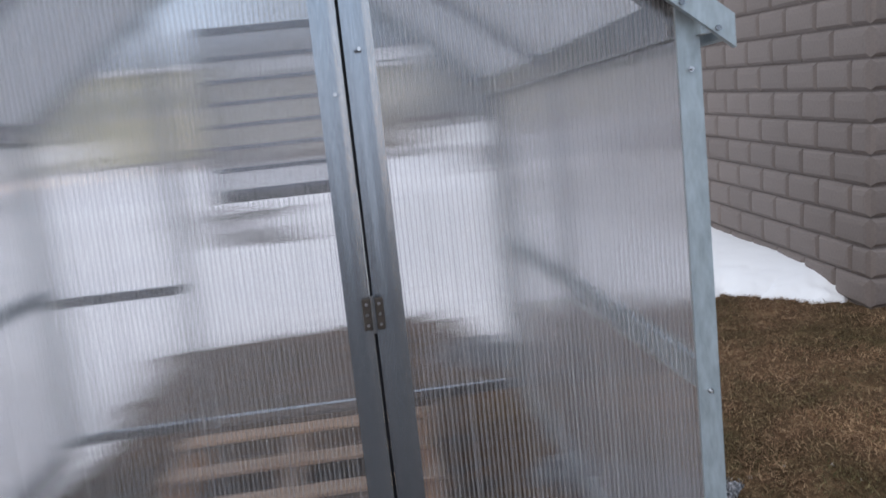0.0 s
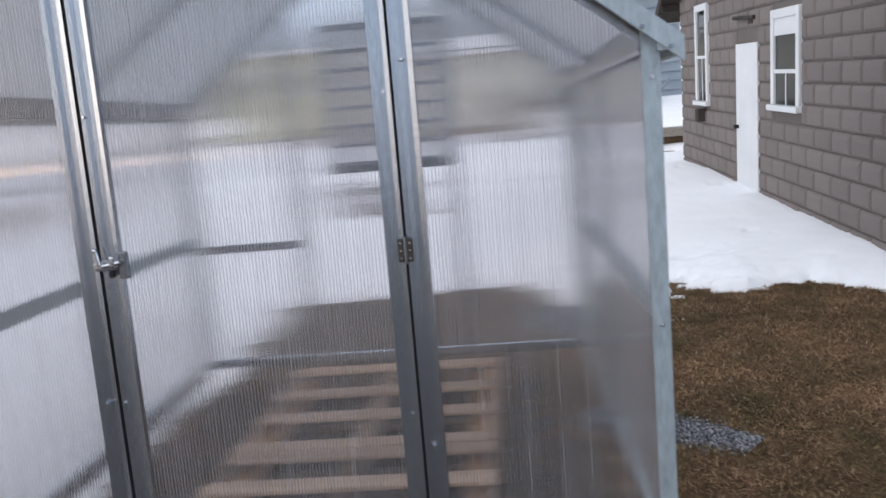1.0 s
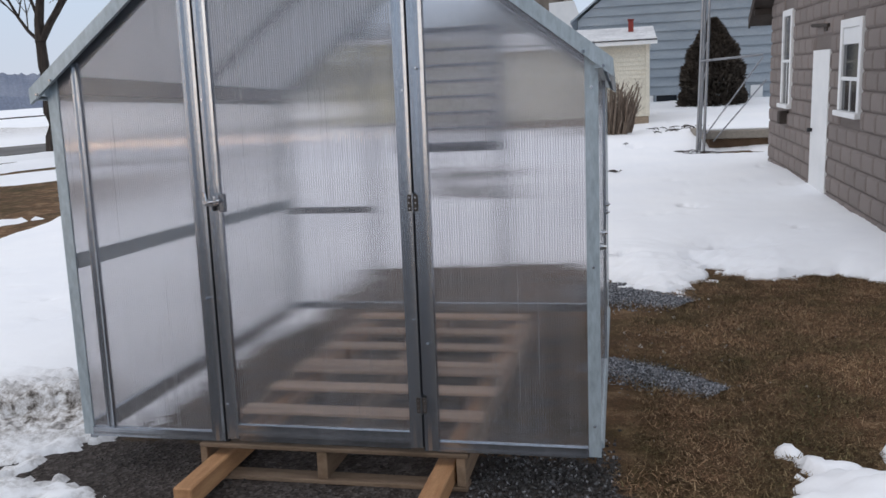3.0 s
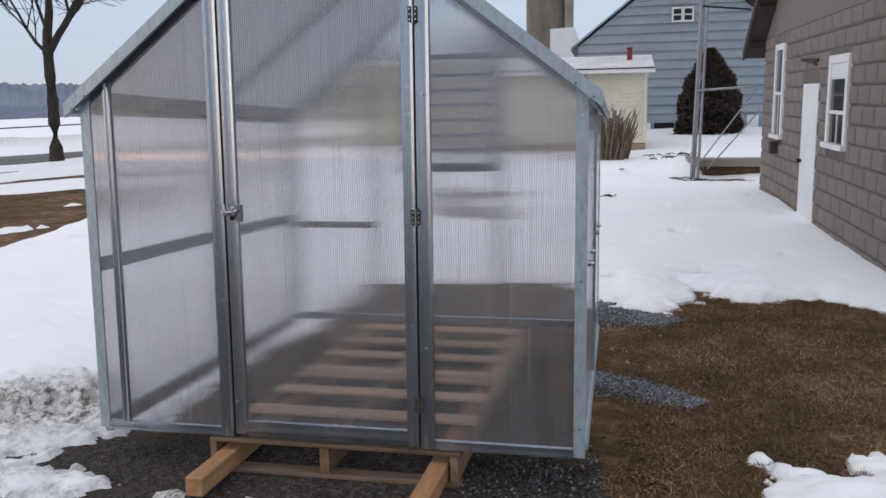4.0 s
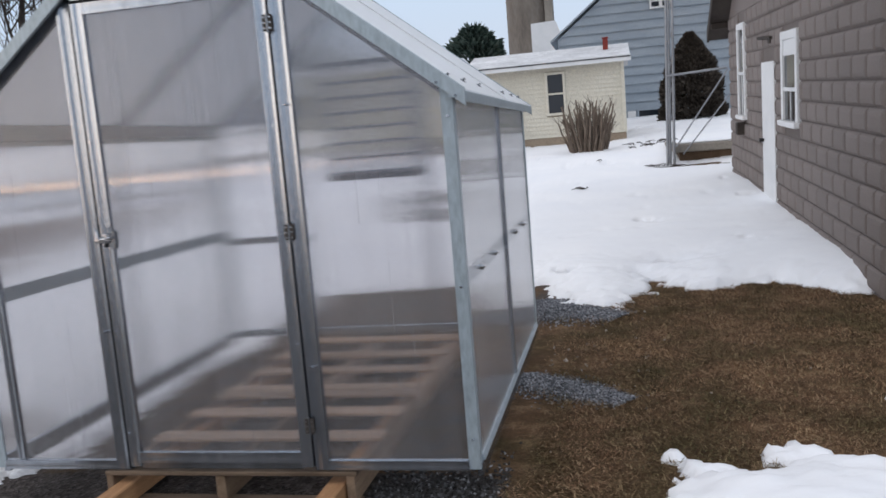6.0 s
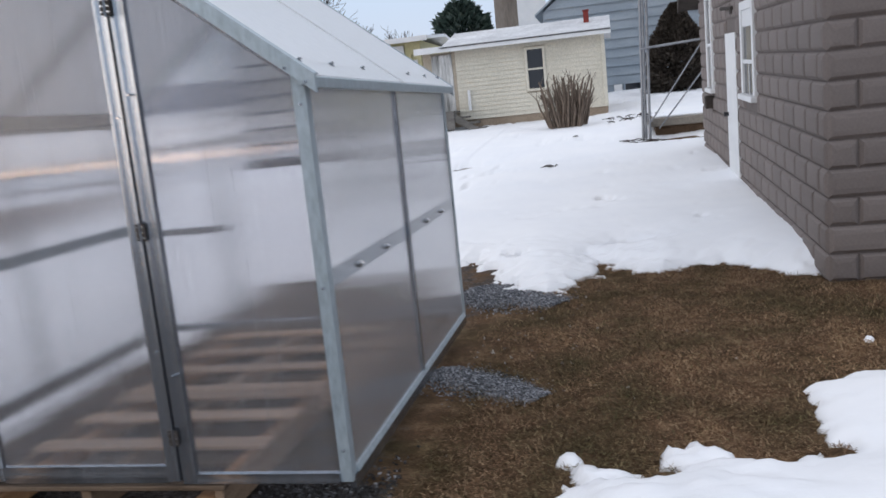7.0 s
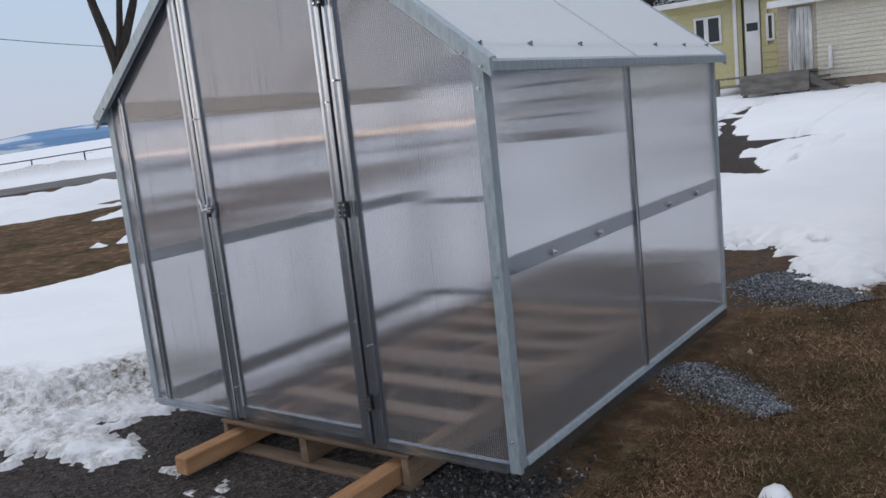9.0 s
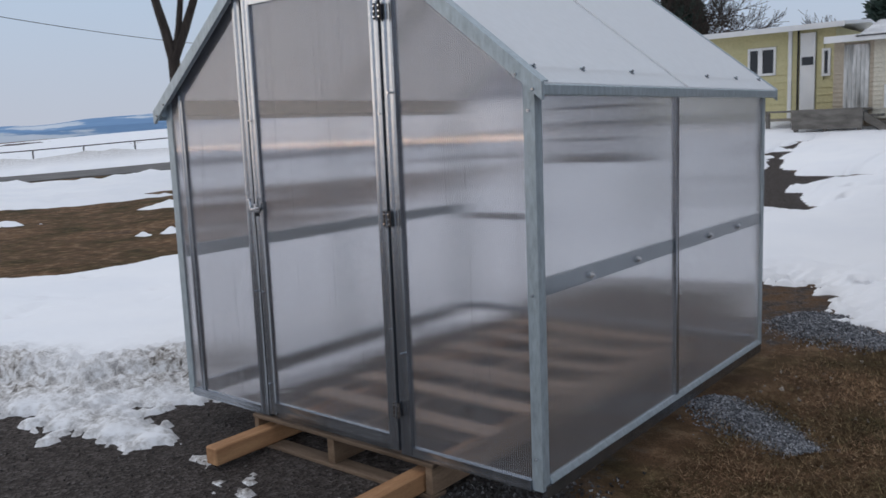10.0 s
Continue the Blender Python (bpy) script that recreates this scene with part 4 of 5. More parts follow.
# ---------------------------------------------------------------- block building
BX, BY0, BY1, BZ0, COURSE, ROWS = 4.745, 3.33, 11.3, -0.117, 0.2, 14
BTOP = BZ0 + COURSE * ROWS
BFAR = 13.0
bw = single("wall_west", box((BX + 0.012, BY0 + 0.012, -0.6), (BX + 0.22, BY1, BTOP), 0), M_MORTAR, (BX + 0.1, BY0, 0), "brown painted wall of rock-faced concrete blocks", "wall", "", "structure")
bs = single("wall_south", box((BX + 0.221, BY0 + 0.012, -0.6), (BFAR, BY0 + 0.22, BTOP + 1.9), 0), M_MORTAR, (BX + 2, BY0 + 0.1, 0), "brown painted wall of rock-faced concrete blocks", "wall", "", "structure")
single("wall_north", box((BX + 0.221, BY1 - 0.22, 0), (BFAR, BY1 - 0.002, BTOP), 0), M_MORTAR, (BX + 2, BY1, 0), "brown painted block wall", "wall", "", "structure")
single("wall_east", box((BFAR - 0.22, BY0 + 0.221, -0.6), (BFAR, BY1 - 0.221, BTOP), 0), M_MORTAR, (BFAR, BY0 + 2, 0), "brown painted block wall", "wall", "", "structure")

BYM = 6.2
PEAK = BTOP + (BY1 - BYM) * 0.62
single("gable_wall", prism([(BY0, BTOP + 0.002), (BY1, BTOP + 0.002), (BYM, PEAK)], "x", BX + 0.006, BX + 0.2), M_GABLE, (BX + 0.1, BYM, BTOP), "smooth brown rendered gable above the blocks", "gable", "", "structure")
roof = thing("roof", (BX + 3, BYM, BTOP), "low pitched roof with dark open eaves on the block building", "roof", "", "structure")
for s in (1, -1):
    ye = (BY1 + 0.55) if s > 0 else (BY0 - 0.12)
    sl = (PEAK - BTOP) / abs((BY1 if s > 0 else BY0) - BYM)
    ze = BTOP - (0.55 if s > 0 else 0.12) * sl + 0.05
    part("roof_slope", prism([(ye, ze), (BYM, PEAK + 0.05), (BYM, PEAK + 0.17), (ye, ze + 0.12)], "x", BX - 0.25, BFAR + 0.3), M_SOFFIT, roof)
    part("fascia", prism([(ye + s * 0.01, ze - 0.03), (BYM, PEAK + 0.03), (BYM, PEAK + 0.20), (ye + s * 0.01, ze + 0.14)], "x", BX - 0.285, BX - 0.252), M_SOFFIT, roof, "dark weathered barge board")
    for k in range(7):
        t_ = (k + 0.5) / 7
        y = ye + (BYM - ye) * t_
        z = ze + (PEAK + 0.05 - ze) * t_
        part("lookout", box((BX - 0.25, y - 0.03, z - 0.10), (BX + 0.004, y + 0.03, z - 0.0), 0.004), M_SOFFIT, roof)


# openings in the west wall: (y0, y1, z0, z1)
OPEN = {"door": (7.40, 8.23, -0.10, 1.92), "win": (6.07, 6.90, 1.20, 2.215), "win2": (9.58, 10.26, 1.14, 2.52)}


def window(name, y0, y1, z0, z1, board, label):
    w_ = thing(name, (BX, (y0 + y1) / 2, z0), label, "window", "", "structure")
    f = 0.09
    x0, x1 = BX - 0.035, BX + 0.02
    fr = part("window_frame", box((x0, y0, z0 + 0.06), (x1, y0 + f, z1), 0.006), M_WHITE, w_)
    part("window_frame", box((x0, y1 - f, z0 + 0.06), (x1, y1, z1), 0.006), M_WHITE, w_)
    part("window_frame", box((x0, y0 + f + 0.001, z1 - f), (x1, y1 - f - 0.001, z1), 0.006), M_WHITE, w_)
    part("window_sill", box((x0 - 0.04, y0 - 0.03, z0), (x1, y1 + 0.03, z0 + 0.058), 0.008), M_WHITE, w_)
    zt = z1 - f
    if board:
        zt = z1 - 0.26
        part("board", box((x0 + 0.015, y0 + f + 0.001, zt), (x1, y1 - f - 0.001, z1 - f - 0.001), 0.004), M_WHITE, w_, "white board over the top of the window")
    part("pane", box((BX - 0.008, y0 + f, z0 + 0.06), (BX - 0.002, y1 - f, zt)), M_DARKGLASS, w_, "dark window pane")
    zm = (z0 + zt) / 2 + 0.02
    part("meeting_rail", box((BX - 0.024, y0 + f, zm - 0.02), (BX - 0.0085, y1 - f, zm + 0.02), 0.003), M_WHITE, w_)
    ym = (y0 + y1) / 2
    part("muntin", box((BX - 0.018, ym - 0.01, z0 + 0.06), (BX - 0.0085, ym + 0.01, zm - 0.02), 0.002), M_WHITE, w_)
    return w_


window("window_1", *OPEN["win"], True, "white wooden window with dark panes in the block wall")
window("window_2", *OPEN["win2"], False, "tall white wooden window in the block wall")
y0, y1, z0, z1 = OPEN["door"]
bd = thing("door_1", (BX, (y0 + y1) / 2, z0), "plain closed white door in the block wall", "door", "", "structure")
part("leaf", box((BX - 0.02, y0, z0), (BX + 0.012, y1, z1), 0.004), M_WHITE, bd)
part("door_knob", rod((BX - 0.02, y1 - 0.09, 0.95), (BX - 0.075, y1 - 0.09, 0.95), 0.022, 10, 0.028), M_GAP, bd, "dark door knob")
lt = thing("wall_lamp_bracket", (BX, 7.8, 2.17), "rusty iron bracket fixed above the white door", "bracket")
part("arm", rod((BX - 0.03, 7.45, 2.19), (BX - 0.06, 8.15, 2.22), 0.022, 8), M_SOFFIT, lt)
part("plate", box((BX - 0.03, 7.55, 2.13), (BX + 0.01, 7.7, 2.19), 0.005), M_SOFFIT, lt)
mt = thing("meter_box", (BX, 9.86, 0.92), "small dark meter box below the window", "meter box")
part("body", box((BX - 0.12, 9.78, 0.92), (BX - 0.001, 9.95, 1.10), 0.012), M_SOFFIT, mt)


# ---------------------------------------------------------------- farm buildings
def lap_wall(parent, name, x0, x1, y, z0, z1, mat, course, skip=()):
    """Horizontal clapboards on a wall that faces -y; each board stands out at its foot. skip: openings (x0, x1, z0, z1)."""
    n = max(1, int(round((z1 - z0) / course)))
    h = (z1 - z0) / n
    for k in range(n):
        a, b = z0 + k * h, z0 + (k + 1) * h
        spans = [(x0, x1)]
        for sx0, sx1, sz0, sz1 in skip:
            if b > sz0 + 0.02 and a < sz1 - 0.02:
                nxt = []
                for p0, p1 in spans:
                    if sx0 > p0 and sx1 < p1:
                        nxt += [(p0, sx0), (sx1, p1)]
                    elif sx1 > p0 and sx0 < p1:
                        nxt += [(p0, sx0)] if sx0 > p0 else [(sx1, p1)]
                    else:
                        nxt.append((p0, p1))
                spans = nxt
        for p0, p1 in spans:
            if p1 - p0 > 0.02:
                part(name, prism([(y + 0.03, a), (y - 0.030, a), (y - 0.004, b), (y + 0.03, b)], "x", p0, p1), mat, parent)


def far_window(parent, x0, x1, y, z0, z1, mat=None, bars=True):
    f = 0.07
    w_ = part("window", box((x0, y - 0.012, z0), (x1, y + 0.0, z1)), M_DARKGLASS, parent, "dark window")
    part("frame", box((x0 - f, y - 0.05, z0 - f), (x0, y + 0.01, z1 + f), 0.004), mat or M_WHITE, w_)
    part("frame", box((x1, y - 0.05, z0 - f), (x1 + f, y + 0.01, z1 + f), 0.004), mat or M_WHITE, w_)
    part("frame", box((x0, y - 0.05, z1), (x1, y + 0.01, z1 + f), 0.004), mat or M_WHITE, w_)
    part("sill", box((x0, y - 0.06, z0 - f), (x1, y + 0.01, z0), 0.004), mat or M_WHITE, w_)
    if bars:
        zm = (z0 + z1) / 2
        part("bar", box((x0, y - 0.035, zm - 0.025), (x1, y - 0.013, zm + 0.025), 0.003), mat or M_WHITE, w_)


# cream shed with a snowy roof
sh = thing("shed", (0.5, 22.5, 1.1), "cream clapboard shed with a snow-dusted low roof", "shed")
part("foundation", box((-1.95, 21.0, 0.6), (3.18, 25.0, 1.36), 0.01), M_TANFOUND, sh, "tan earth-stained foundation")
part("wall", box((-1.95, 21.04, 1.361), (3.18, 25.0, 3.32)), M_TAN, sh)
lap_wall(sh, "clapboard", -1.0, 3.10, 21.0, 1.361, 3.34, M_CREAM, 0.115, [(0.98, 1.55, 1.98, 3.2)])
lap_wall(sh, "clapboard", -1.95, -1.0, 21.0, 1.361, 3.34, M_TAN, 0.115, [(-1.70, -1.10, 1.40, 3.25)])
part("corner_board", box((3.101, 20.96, 1.361), (3.20, 21.04, 3.33), 0.004), M_CREAM, sh)
far_window(sh, 1.05, 1.48, 21.0, 2.05, 3.13, M_CREAM)
for k in range(6):
    part("plank", box((-1.70 + k * 0.10, 20.965 - 0.004 * (k % 2), 1.40), (-1.605 + k * 0.10, 21.0, 3.25), 0.004), M_PEEL, sh, "weathered white plank with peeling paint")
part("roof", prism([(20.6, 3.36), (23.2, 3.94), (25.4, 3.5), (25.4, 3.56), (23.2, 4.02), (20.6, 3.42)], "x", -1.35, 3.38), M_SHINGLE, sh, "low roof of pale shingles dusted with snow")
part("side_roof", prism([(20.6, 3.36), (21.9, 3.48), (21.9, 3.54), (20.6, 3.42)], "x", -2.1, -1.352), M_SNOW, sh, "snow-covered lean-to roof")
part("drip_edge", box((-1.35, 20.545, 3.405), (3.385, 20.569, 3.435), 0.003), M_GAP, sh, "dark roof edge")
part("fascia", box((-2.1, 20.57, 3.30), (3.39, 20.598, 3.47), 0.004), M_WHITE, sh)
part("gutter_vent", rod((-0.68, 20.9, 1.62), (-0.68, 20.9, 2.2), 0.045, 8), M_WHITE, sh, "white vent pipe")
fl = thing("chimney", (2.72, 22.3, 3.7), "short red clay chimney on the shed roof", "chimney")
part("flue", box((2.64, 22.2, 3.66), (2.79, 22.36, 4.12), 0.01), M_BRICKRED, fl)
part("cap", box((2.62, 22.18, 4.121), (2.81, 22.38, 4.155), 0.008), M_BRICKRED, fl)

# yellow house with a door and a plank landing
yh = thing("house", (-4.6, 26.0, 1.0), "pale yellow clapboard house with white trim and a door", "house")
part("foundation", box((-6.6, 23.98, 0.6), (-2.66, 29.0, 1.43), 0.01), M_CONC, yh, "grey block foundation")
part("wall", box((-6.6, 24.04, 1.431), (-2.66, 29.0, 4.05)), M_YELLOW, yh)
lap_wall(yh, "clapboard", -6.6, -2.66, 24.0, 1.431, 4.05, M_YELLOW, 0.22, [(-5.2, -4.34, 2.75, 3.6), (-3.66, -3.16, 1.60, 4.0), (-2.98, -2.82, 2.6, 3.45)])
for x in (-3.98, -3.72):
    part("trim_board", box((x, 23.95, 1.431), (x + (0.11 if x < -3.9 else 0.05), 23.969, 4.05), 0.004), M_WHITE if x < -3.9 else M_GAP, yh)
far_window(yh, -4.74, -4.41, 24.0, 2.82, 3.53, bars=False)
far_window(yh, -5.12, -4.88, 24.0, 2.82, 3.53, bars=False)
far_window(yh, -2.95, -2.85, 24.0, 2.7, 3.36, bars=False)
dr = part("door", box((-3.63, 23.94, 1.62), (-3.20, 24.0, 3.92), 0.006), M_WHITE, yh, "white house door with a small dark light")
part("door_light", box((-3.58, 23.93, 2.98), (-3.25, 23.939, 3.22), 0.003), M_DARKGLASS, dr)
part("roof", prism([(23.5, 4.02), (26.6, 4.30), (29.6, 4.0), (29.6, 4.1), (26.6, 4.40), (23.5, 4.12)], "x", -6.9, -2.3), M_SNOW, yh, "snow-covered roof")
part("fascia", box((-6.9, 23.47, 3.97), (-2.3, 23.499, 4.13), 0.004), M_WHITE, yh)
dk = thing("porch_landing", (-2.0, 20.4, 1.0), "weathered grey plank landing with steps by the house", "porch")
for k in range(5):
    part("plank", box((-2.66, 19.92 + k * 0.205, 1.60), (-0.98, 20.11 + k * 0.205, 1.65), 0.006), M_GREYWOOD, dk)
for k in range(12):
    part("plank", box((-3.75, 20.96 + k * 0.247, 1.60), (-2.12, 21.19 + k * 0.247, 1.65), 0.006), M_GREYWOOD, dk)
part("skirt_board", box((-2.66, 19.87, 1.15), (-0.98, 19.918, 1.65), 0.006), M_GREYWOOD, dk)
for x in (-2.62, -1.9, -1.12):
    part("post", box((x, 19.93, 0.7), (x + 0.1, 20.03, 1.598), 0.006), M_GREYWOOD, dk)
for x in (-3.7, -2.25):
    part("post", box((x, 21.1, 0.7), (x + 0.1, 21.2, 1.598), 0.006), M_GREYWOOD, dk)
for k in range(3):
    part("step", box((-0.97 + k * 0.27, 20.0, 1.42 - k * 0.17), (-0.68 + k * 0.27, 20.85, 1.48 - k * 0.17), 0.006), M_GREYWOOD, dk)
part("stringer", prism([(-0.975, 1.56), (-0.12, 0.98), (-0.12, 0.80), (-0.975, 1.34)], "y", 19.92, 19.99), M_GREYWOOD, dk)

# barn
bn = thing("barn", (4.5, 36, 1.6), "large blue-grey clapboard barn with a gable window", "barn")
zt, xl, xr_, xp, zp = 5.25, 0.75, 9.2, 5.0, 8.6
part("wall", prism([(xl, 1.2), (xr_, 1.2), (xr_, zt), (xp, zp), (xl, zt)], "y", 32.04, 44), M_BARN, bn)
z = 1.75
while z < zp - 0.3:
    zz = z + 0.36
    def half(q, a, c):
        return a if q <= zt else a + (c - a) * (q - zt) / (zp - zt)
    a0, a1 = half(z, xl, xp), half(zz, xl, xp)
    b0, b1 = half(z, xr_, xp), half(zz, xr_, xp)
    bm = bmesh.new()
    v = [bm.verts.new(p) for p in ((a0, 31.95, z), (b0, 31.95, z), (b1, 32.02, zz), (a1, 32.02, zz), (a0, 32.039, z), (b0, 32.039, z), (b1, 32.039, zz), (a1, 32.039, zz))]
    for q in ((0, 1, 2, 3), (7, 6, 5, 4), (0, 4, 5, 1), (3, 2, 6, 7), (0, 3, 7, 4), (1, 5, 6, 2)):
        bm.faces.new([v[i] for i in q])
    part("clapboard", bm, M_BARN, bn)
    z = zz
for x in (4.5, 4.92):
    far_window(bn, x + 0.03, x + 0.33, 31.93, 6.15, 6.6)
for x0, x1 in ((3.75, 3.75), (7.0, 7.35)):
    far_window(bn, x0 + 0.1, x1 + 0.9 if x0 < 4 else x1, 31.94, 1.75, 2.1, M_BARN, False)
part("foundation", box((xl, 31.9, 1.0), (xr_, 32.03, 1.75), 0.01), M_CONC, bn)
part("white_block", box((3.40, 31.80, 1.6), (3.72, 31.89, 2.1), 0.01), M_WHITE, bn)
part("white_block", box((7.45, 31.82, 1.6), (7.9, 31.89, 2.35), 0.01), M_WHITE, bn)
for s, xa in ((-1, xl), (1, xr_)):
    part("roof", prism([(xa + s * 0.3, zt - 0.12), (xp, zp + 0.12), (xp, zp + 0.2), (xa + s * 0.3, zt - 0.04)], "y", 31.85, 44.3), M_BARN, bn)

# silo with its chute
si = thing("silo", (-1.15, 41.2, 2), "stained concrete stave silo with a pale chute", "silo")
part("barrel", rod((-1.15, 41.2, 1.5), (-1.15, 41.2, 9.35), 1.22, 40), M_SILO, si)
for k in range(9):
    bm = bmesh.new()
    bmesh.ops.create_cone(bm, segments=40, radius1=1.235, radius2=1.235, depth=0.035, cap_ends=True, matrix=Matrix.Translation((-1.15, 41.2, 2.4 + k * 0.75)))
    part("hoop", bm, M_SILO, si, "steel hoop")
bm = bmesh.new()
bmesh.ops.create_uvsphere(bm, u_segments=32, v_segments=12, radius=1.26, matrix=Matrix.Translation((-1.15, 41.2, 9.3)) @ Matrix.Diagonal((1, 1, 0.7, 1)))
part("dome", bm, M_CONC, si, "pale domed cap")
part("chute", box((-0.30, 39.9, 4.0), (0.10, 40.3, 9.6), 0.03), M_CONC, si)
part("chute_base", prism([(-0.95, 4.0), (0.45, 4.0), (0.45, 6.4), (0.25, 6.95), (-0.95, 6.9)], "y", 38.9, 39.9), M_WHITE, si, "flaking white chute base")

# lattice mast with its braces
ms = thing("antenna_mast", (3.95, 14.0, 0.7), "galvanised lattice mast beside the block building", "mast")
mz0 = lift1(3.95, 14) - 0.1
for dx, dy in ((0.06, 0), (0.19, 0.03), (0.12, 0.13)):
    part("leg", rod((3.80 + dx, 14 + dy, mz0), (4.02 + dx * 0.9, 14.0 + dy, 7.5), 0.027, 8), M_GALV, ms)
for k in range(12):
    z0, z1 = mz0 + 0.1 + k * 0.55, mz0 + 0.1 + (k + 1) * 0.55
    sh_ = 0.22 * (z0 - mz0) / 6.7
    part("lacing", rod((3.86 + sh_, 14, z0), (3.99 + sh_, 14.03, z1), 0.010, 6), M_GALV, ms)
part("cross_bar", rod((3.92, 13.95, 2.42), (5.05, 13.95, 2.48), 0.022, 8), M_GALV, ms)
part("brace", rod((5.05, 13.9, 2.44), (4.03, 13.9, 1.02), 0.014, 8), M_GALV, ms)
part("brace", rod((5.15, 14.1, 2.02), (4.18, 14.1, 0.86), 0.014, 8), M_GALV, ms)
part("boom", rod((4.0, 14.0, 4.05), (4.9, 14.0, 3.95), 0.02, 8), M_GAP, ms)
part("boom", rod((4.25, 14.0, 4.75), (4.95, 14.0, 4.15), 0.03, 8), M_GAP, ms)

# concrete slab by the building
sl_ = thing("loading_slab", (5.5, 15, 0.5), "snow-topped concrete slab behind the block building", "slab")
part("edge", box((4.02, 14.2, 0.90), (8.5, 17.6, 1.06), 0.015), M_CONC, sl_)
part("base", box((4.12, 14.3, 0.35), (8.4, 17.5, 0.899), 0.015), M_RUST, sl_)
part("snow_cover", box((4.12, 14.45, 1.061), (8.4, 17.4, 1.10), 0.015), M_SNOW, sl_, "thin white snow cover")


# ---------------------------------------------------------------- plants
def tube_path(pts, radii, sides, verts, faces):
    o = len(verts)
    for i, (p, r) in enumerate(zip(pts, radii)):
        d = (pts[min(i + 1, len(pts) - 1)] - pts[max(i - 1, 0)]).normalized()
        q = d.to_track_quat("Z", "Y").to_matrix()
        for k in range(sides):
            a = 2 * math.pi * k / sides
            verts.append(tuple(p + q @ Vector((r * math.cos(a), r * math.sin(a), 0))))
    for i in range(len(pts) - 1):
        for k in range(sides):
            j = (k + 1) % sides
            faces.append((o + i * sides + k, o + i * sides + j, o + (i + 1) * sides + j, o + (i + 1) * sides + k))


def grow(rng, p, d, r, length, depth, store, up=0.12, wob=0.16):
    """One limb and, from it, the next ones."""
    n = 5 if depth > 1 else 4
    pts, radii = [p.copy()], [r]
    q = p.copy()
    for i in range(n):
        d = (d + Vector((rng.uniform(-wob, wob), rng.uniform(-wob, wob), rng.uniform(-wob, wob) + up * 0.4))).normalized()
        q = q + d * (length / n)
        pts.append(q.copy())
        radii.append(r * (1 - 0.62 * (i + 1) / n))
    store.append((depth, pts, radii))
    if depth <= 0:
        return
    kids = rng.choice((4, 5)) if depth > 2 else rng.choice((5, 6, 7))
    for k in range(kids):
        t = rng.uniform(0.3, 1.0) if k else 1.0
        i = min(int(t * n), n)
        sp = rng.uniform(0.35, 0.95)
        side = Vector((rng.gauss(0, 1), rng.gauss(0, 1), rng.gauss(0, 0.6))).cross(d).normalized()
        nd = (d * math.cos(sp) + side * math.sin(sp) + Vector((0, 0, up))).normalized()
        grow(rng, pts[i], nd, radii[i] * rng.uniform(0.5, 0.75), length * rng.uniform(0.55, 0.8), depth - 1, store, up, wob)


def bare_tree(name, x, y, r, trunk, forks, length, depth, seed, label):
    rng = random.Random(seed)
    z = lift1(x, y) - 0.1
    t_ = thing(name, (x, y, z), label, "tree")
    p = Vector((x, y, z))
    pts = [p + Vector((0.02 * math.sin(i), 0.02 * math.cos(i * 2), trunk * i / 5)) for i in range(6)]
    v, f = [], []
    tube_path(pts, [r * (1.25 if i == 0 else 1 - 0.05 * i) for i in range(6)], 10, v, f)
    part("trunk", (v, f), M_BARK, t_)
    store = []
    for dx, dy, dz, rr in forks:
        grow(rng, pts[-1], Vector((dx, dy, dz)).normalized(), r * rr, length, depth, store)
    v, f = [], []
    v2, f2 = [], []
    for d, ps, rs in store:
        if d >= depth:
            tube_path(ps, rs, 7, v, f)
        else:
            tube_path(ps, [max(a * 0.85, 0.009) for a in rs], 4 if d else 3, v2, f2)
    part("limb_fork", (v, f), M_BARK, t_)
    part("crown", (v2, f2), M_BARK, t_, "leafless dark branches and twigs")


bare_tree("tree", -16.2, 21.5, 0.22, 3.8, [(-0.15, 0.1, 1, 0.8), (0.42, 0.1, 1, 0.62), (-0.8, 0.2, 0.6, 0.3), (0.75, -0.1, 0.8, 0.42)], 3.6, 4, 5, "bare dark tree with spreading branches by the fields")
bare_tree("tree", -9.5, 26.0, 0.16, 2.3, [(0.3, 0.1, 1, 0.7), (-0.5, 0.1, 0.9, 0.6), (0.8, 0, 0.7, 0.5)], 2.2, 4, 8, "bare dark tree with many fine twigs")
bare_tree("tree", -17.9, 12.0, 0.23, 3.75, [(-0.22, -0.15, 1.2, 0.72), (0.30, 0.2, 1.1, 0.66), (0.05, 0.1, 1.2, 0.5)], 4.6, 4, 21, "large bare forked tree beside the field")

bare_tree("tree", 8.4, 25.0, 0.17, 3.6, [(-0.9, 0.05, 0.9, 0.7), (-0.4, 0.2, 1.1, 0.6), (0.5, 0, 1, 0.6), (-1.2, -0.1, 0.6, 0.5)], 4.2, 4, 33, "bare tree with fine twigs in front of the barn")

bare_tree("tree", -6.3, 35.5, 0.10, 1.9, [(-0.3, 0.1, 1, 0.7), (0.4, 0.1, 1, 0.6), (0.1, -0.2, 1.1, 0.6)], 0.95, 3, 51, "slender bare tree behind the yellow house")

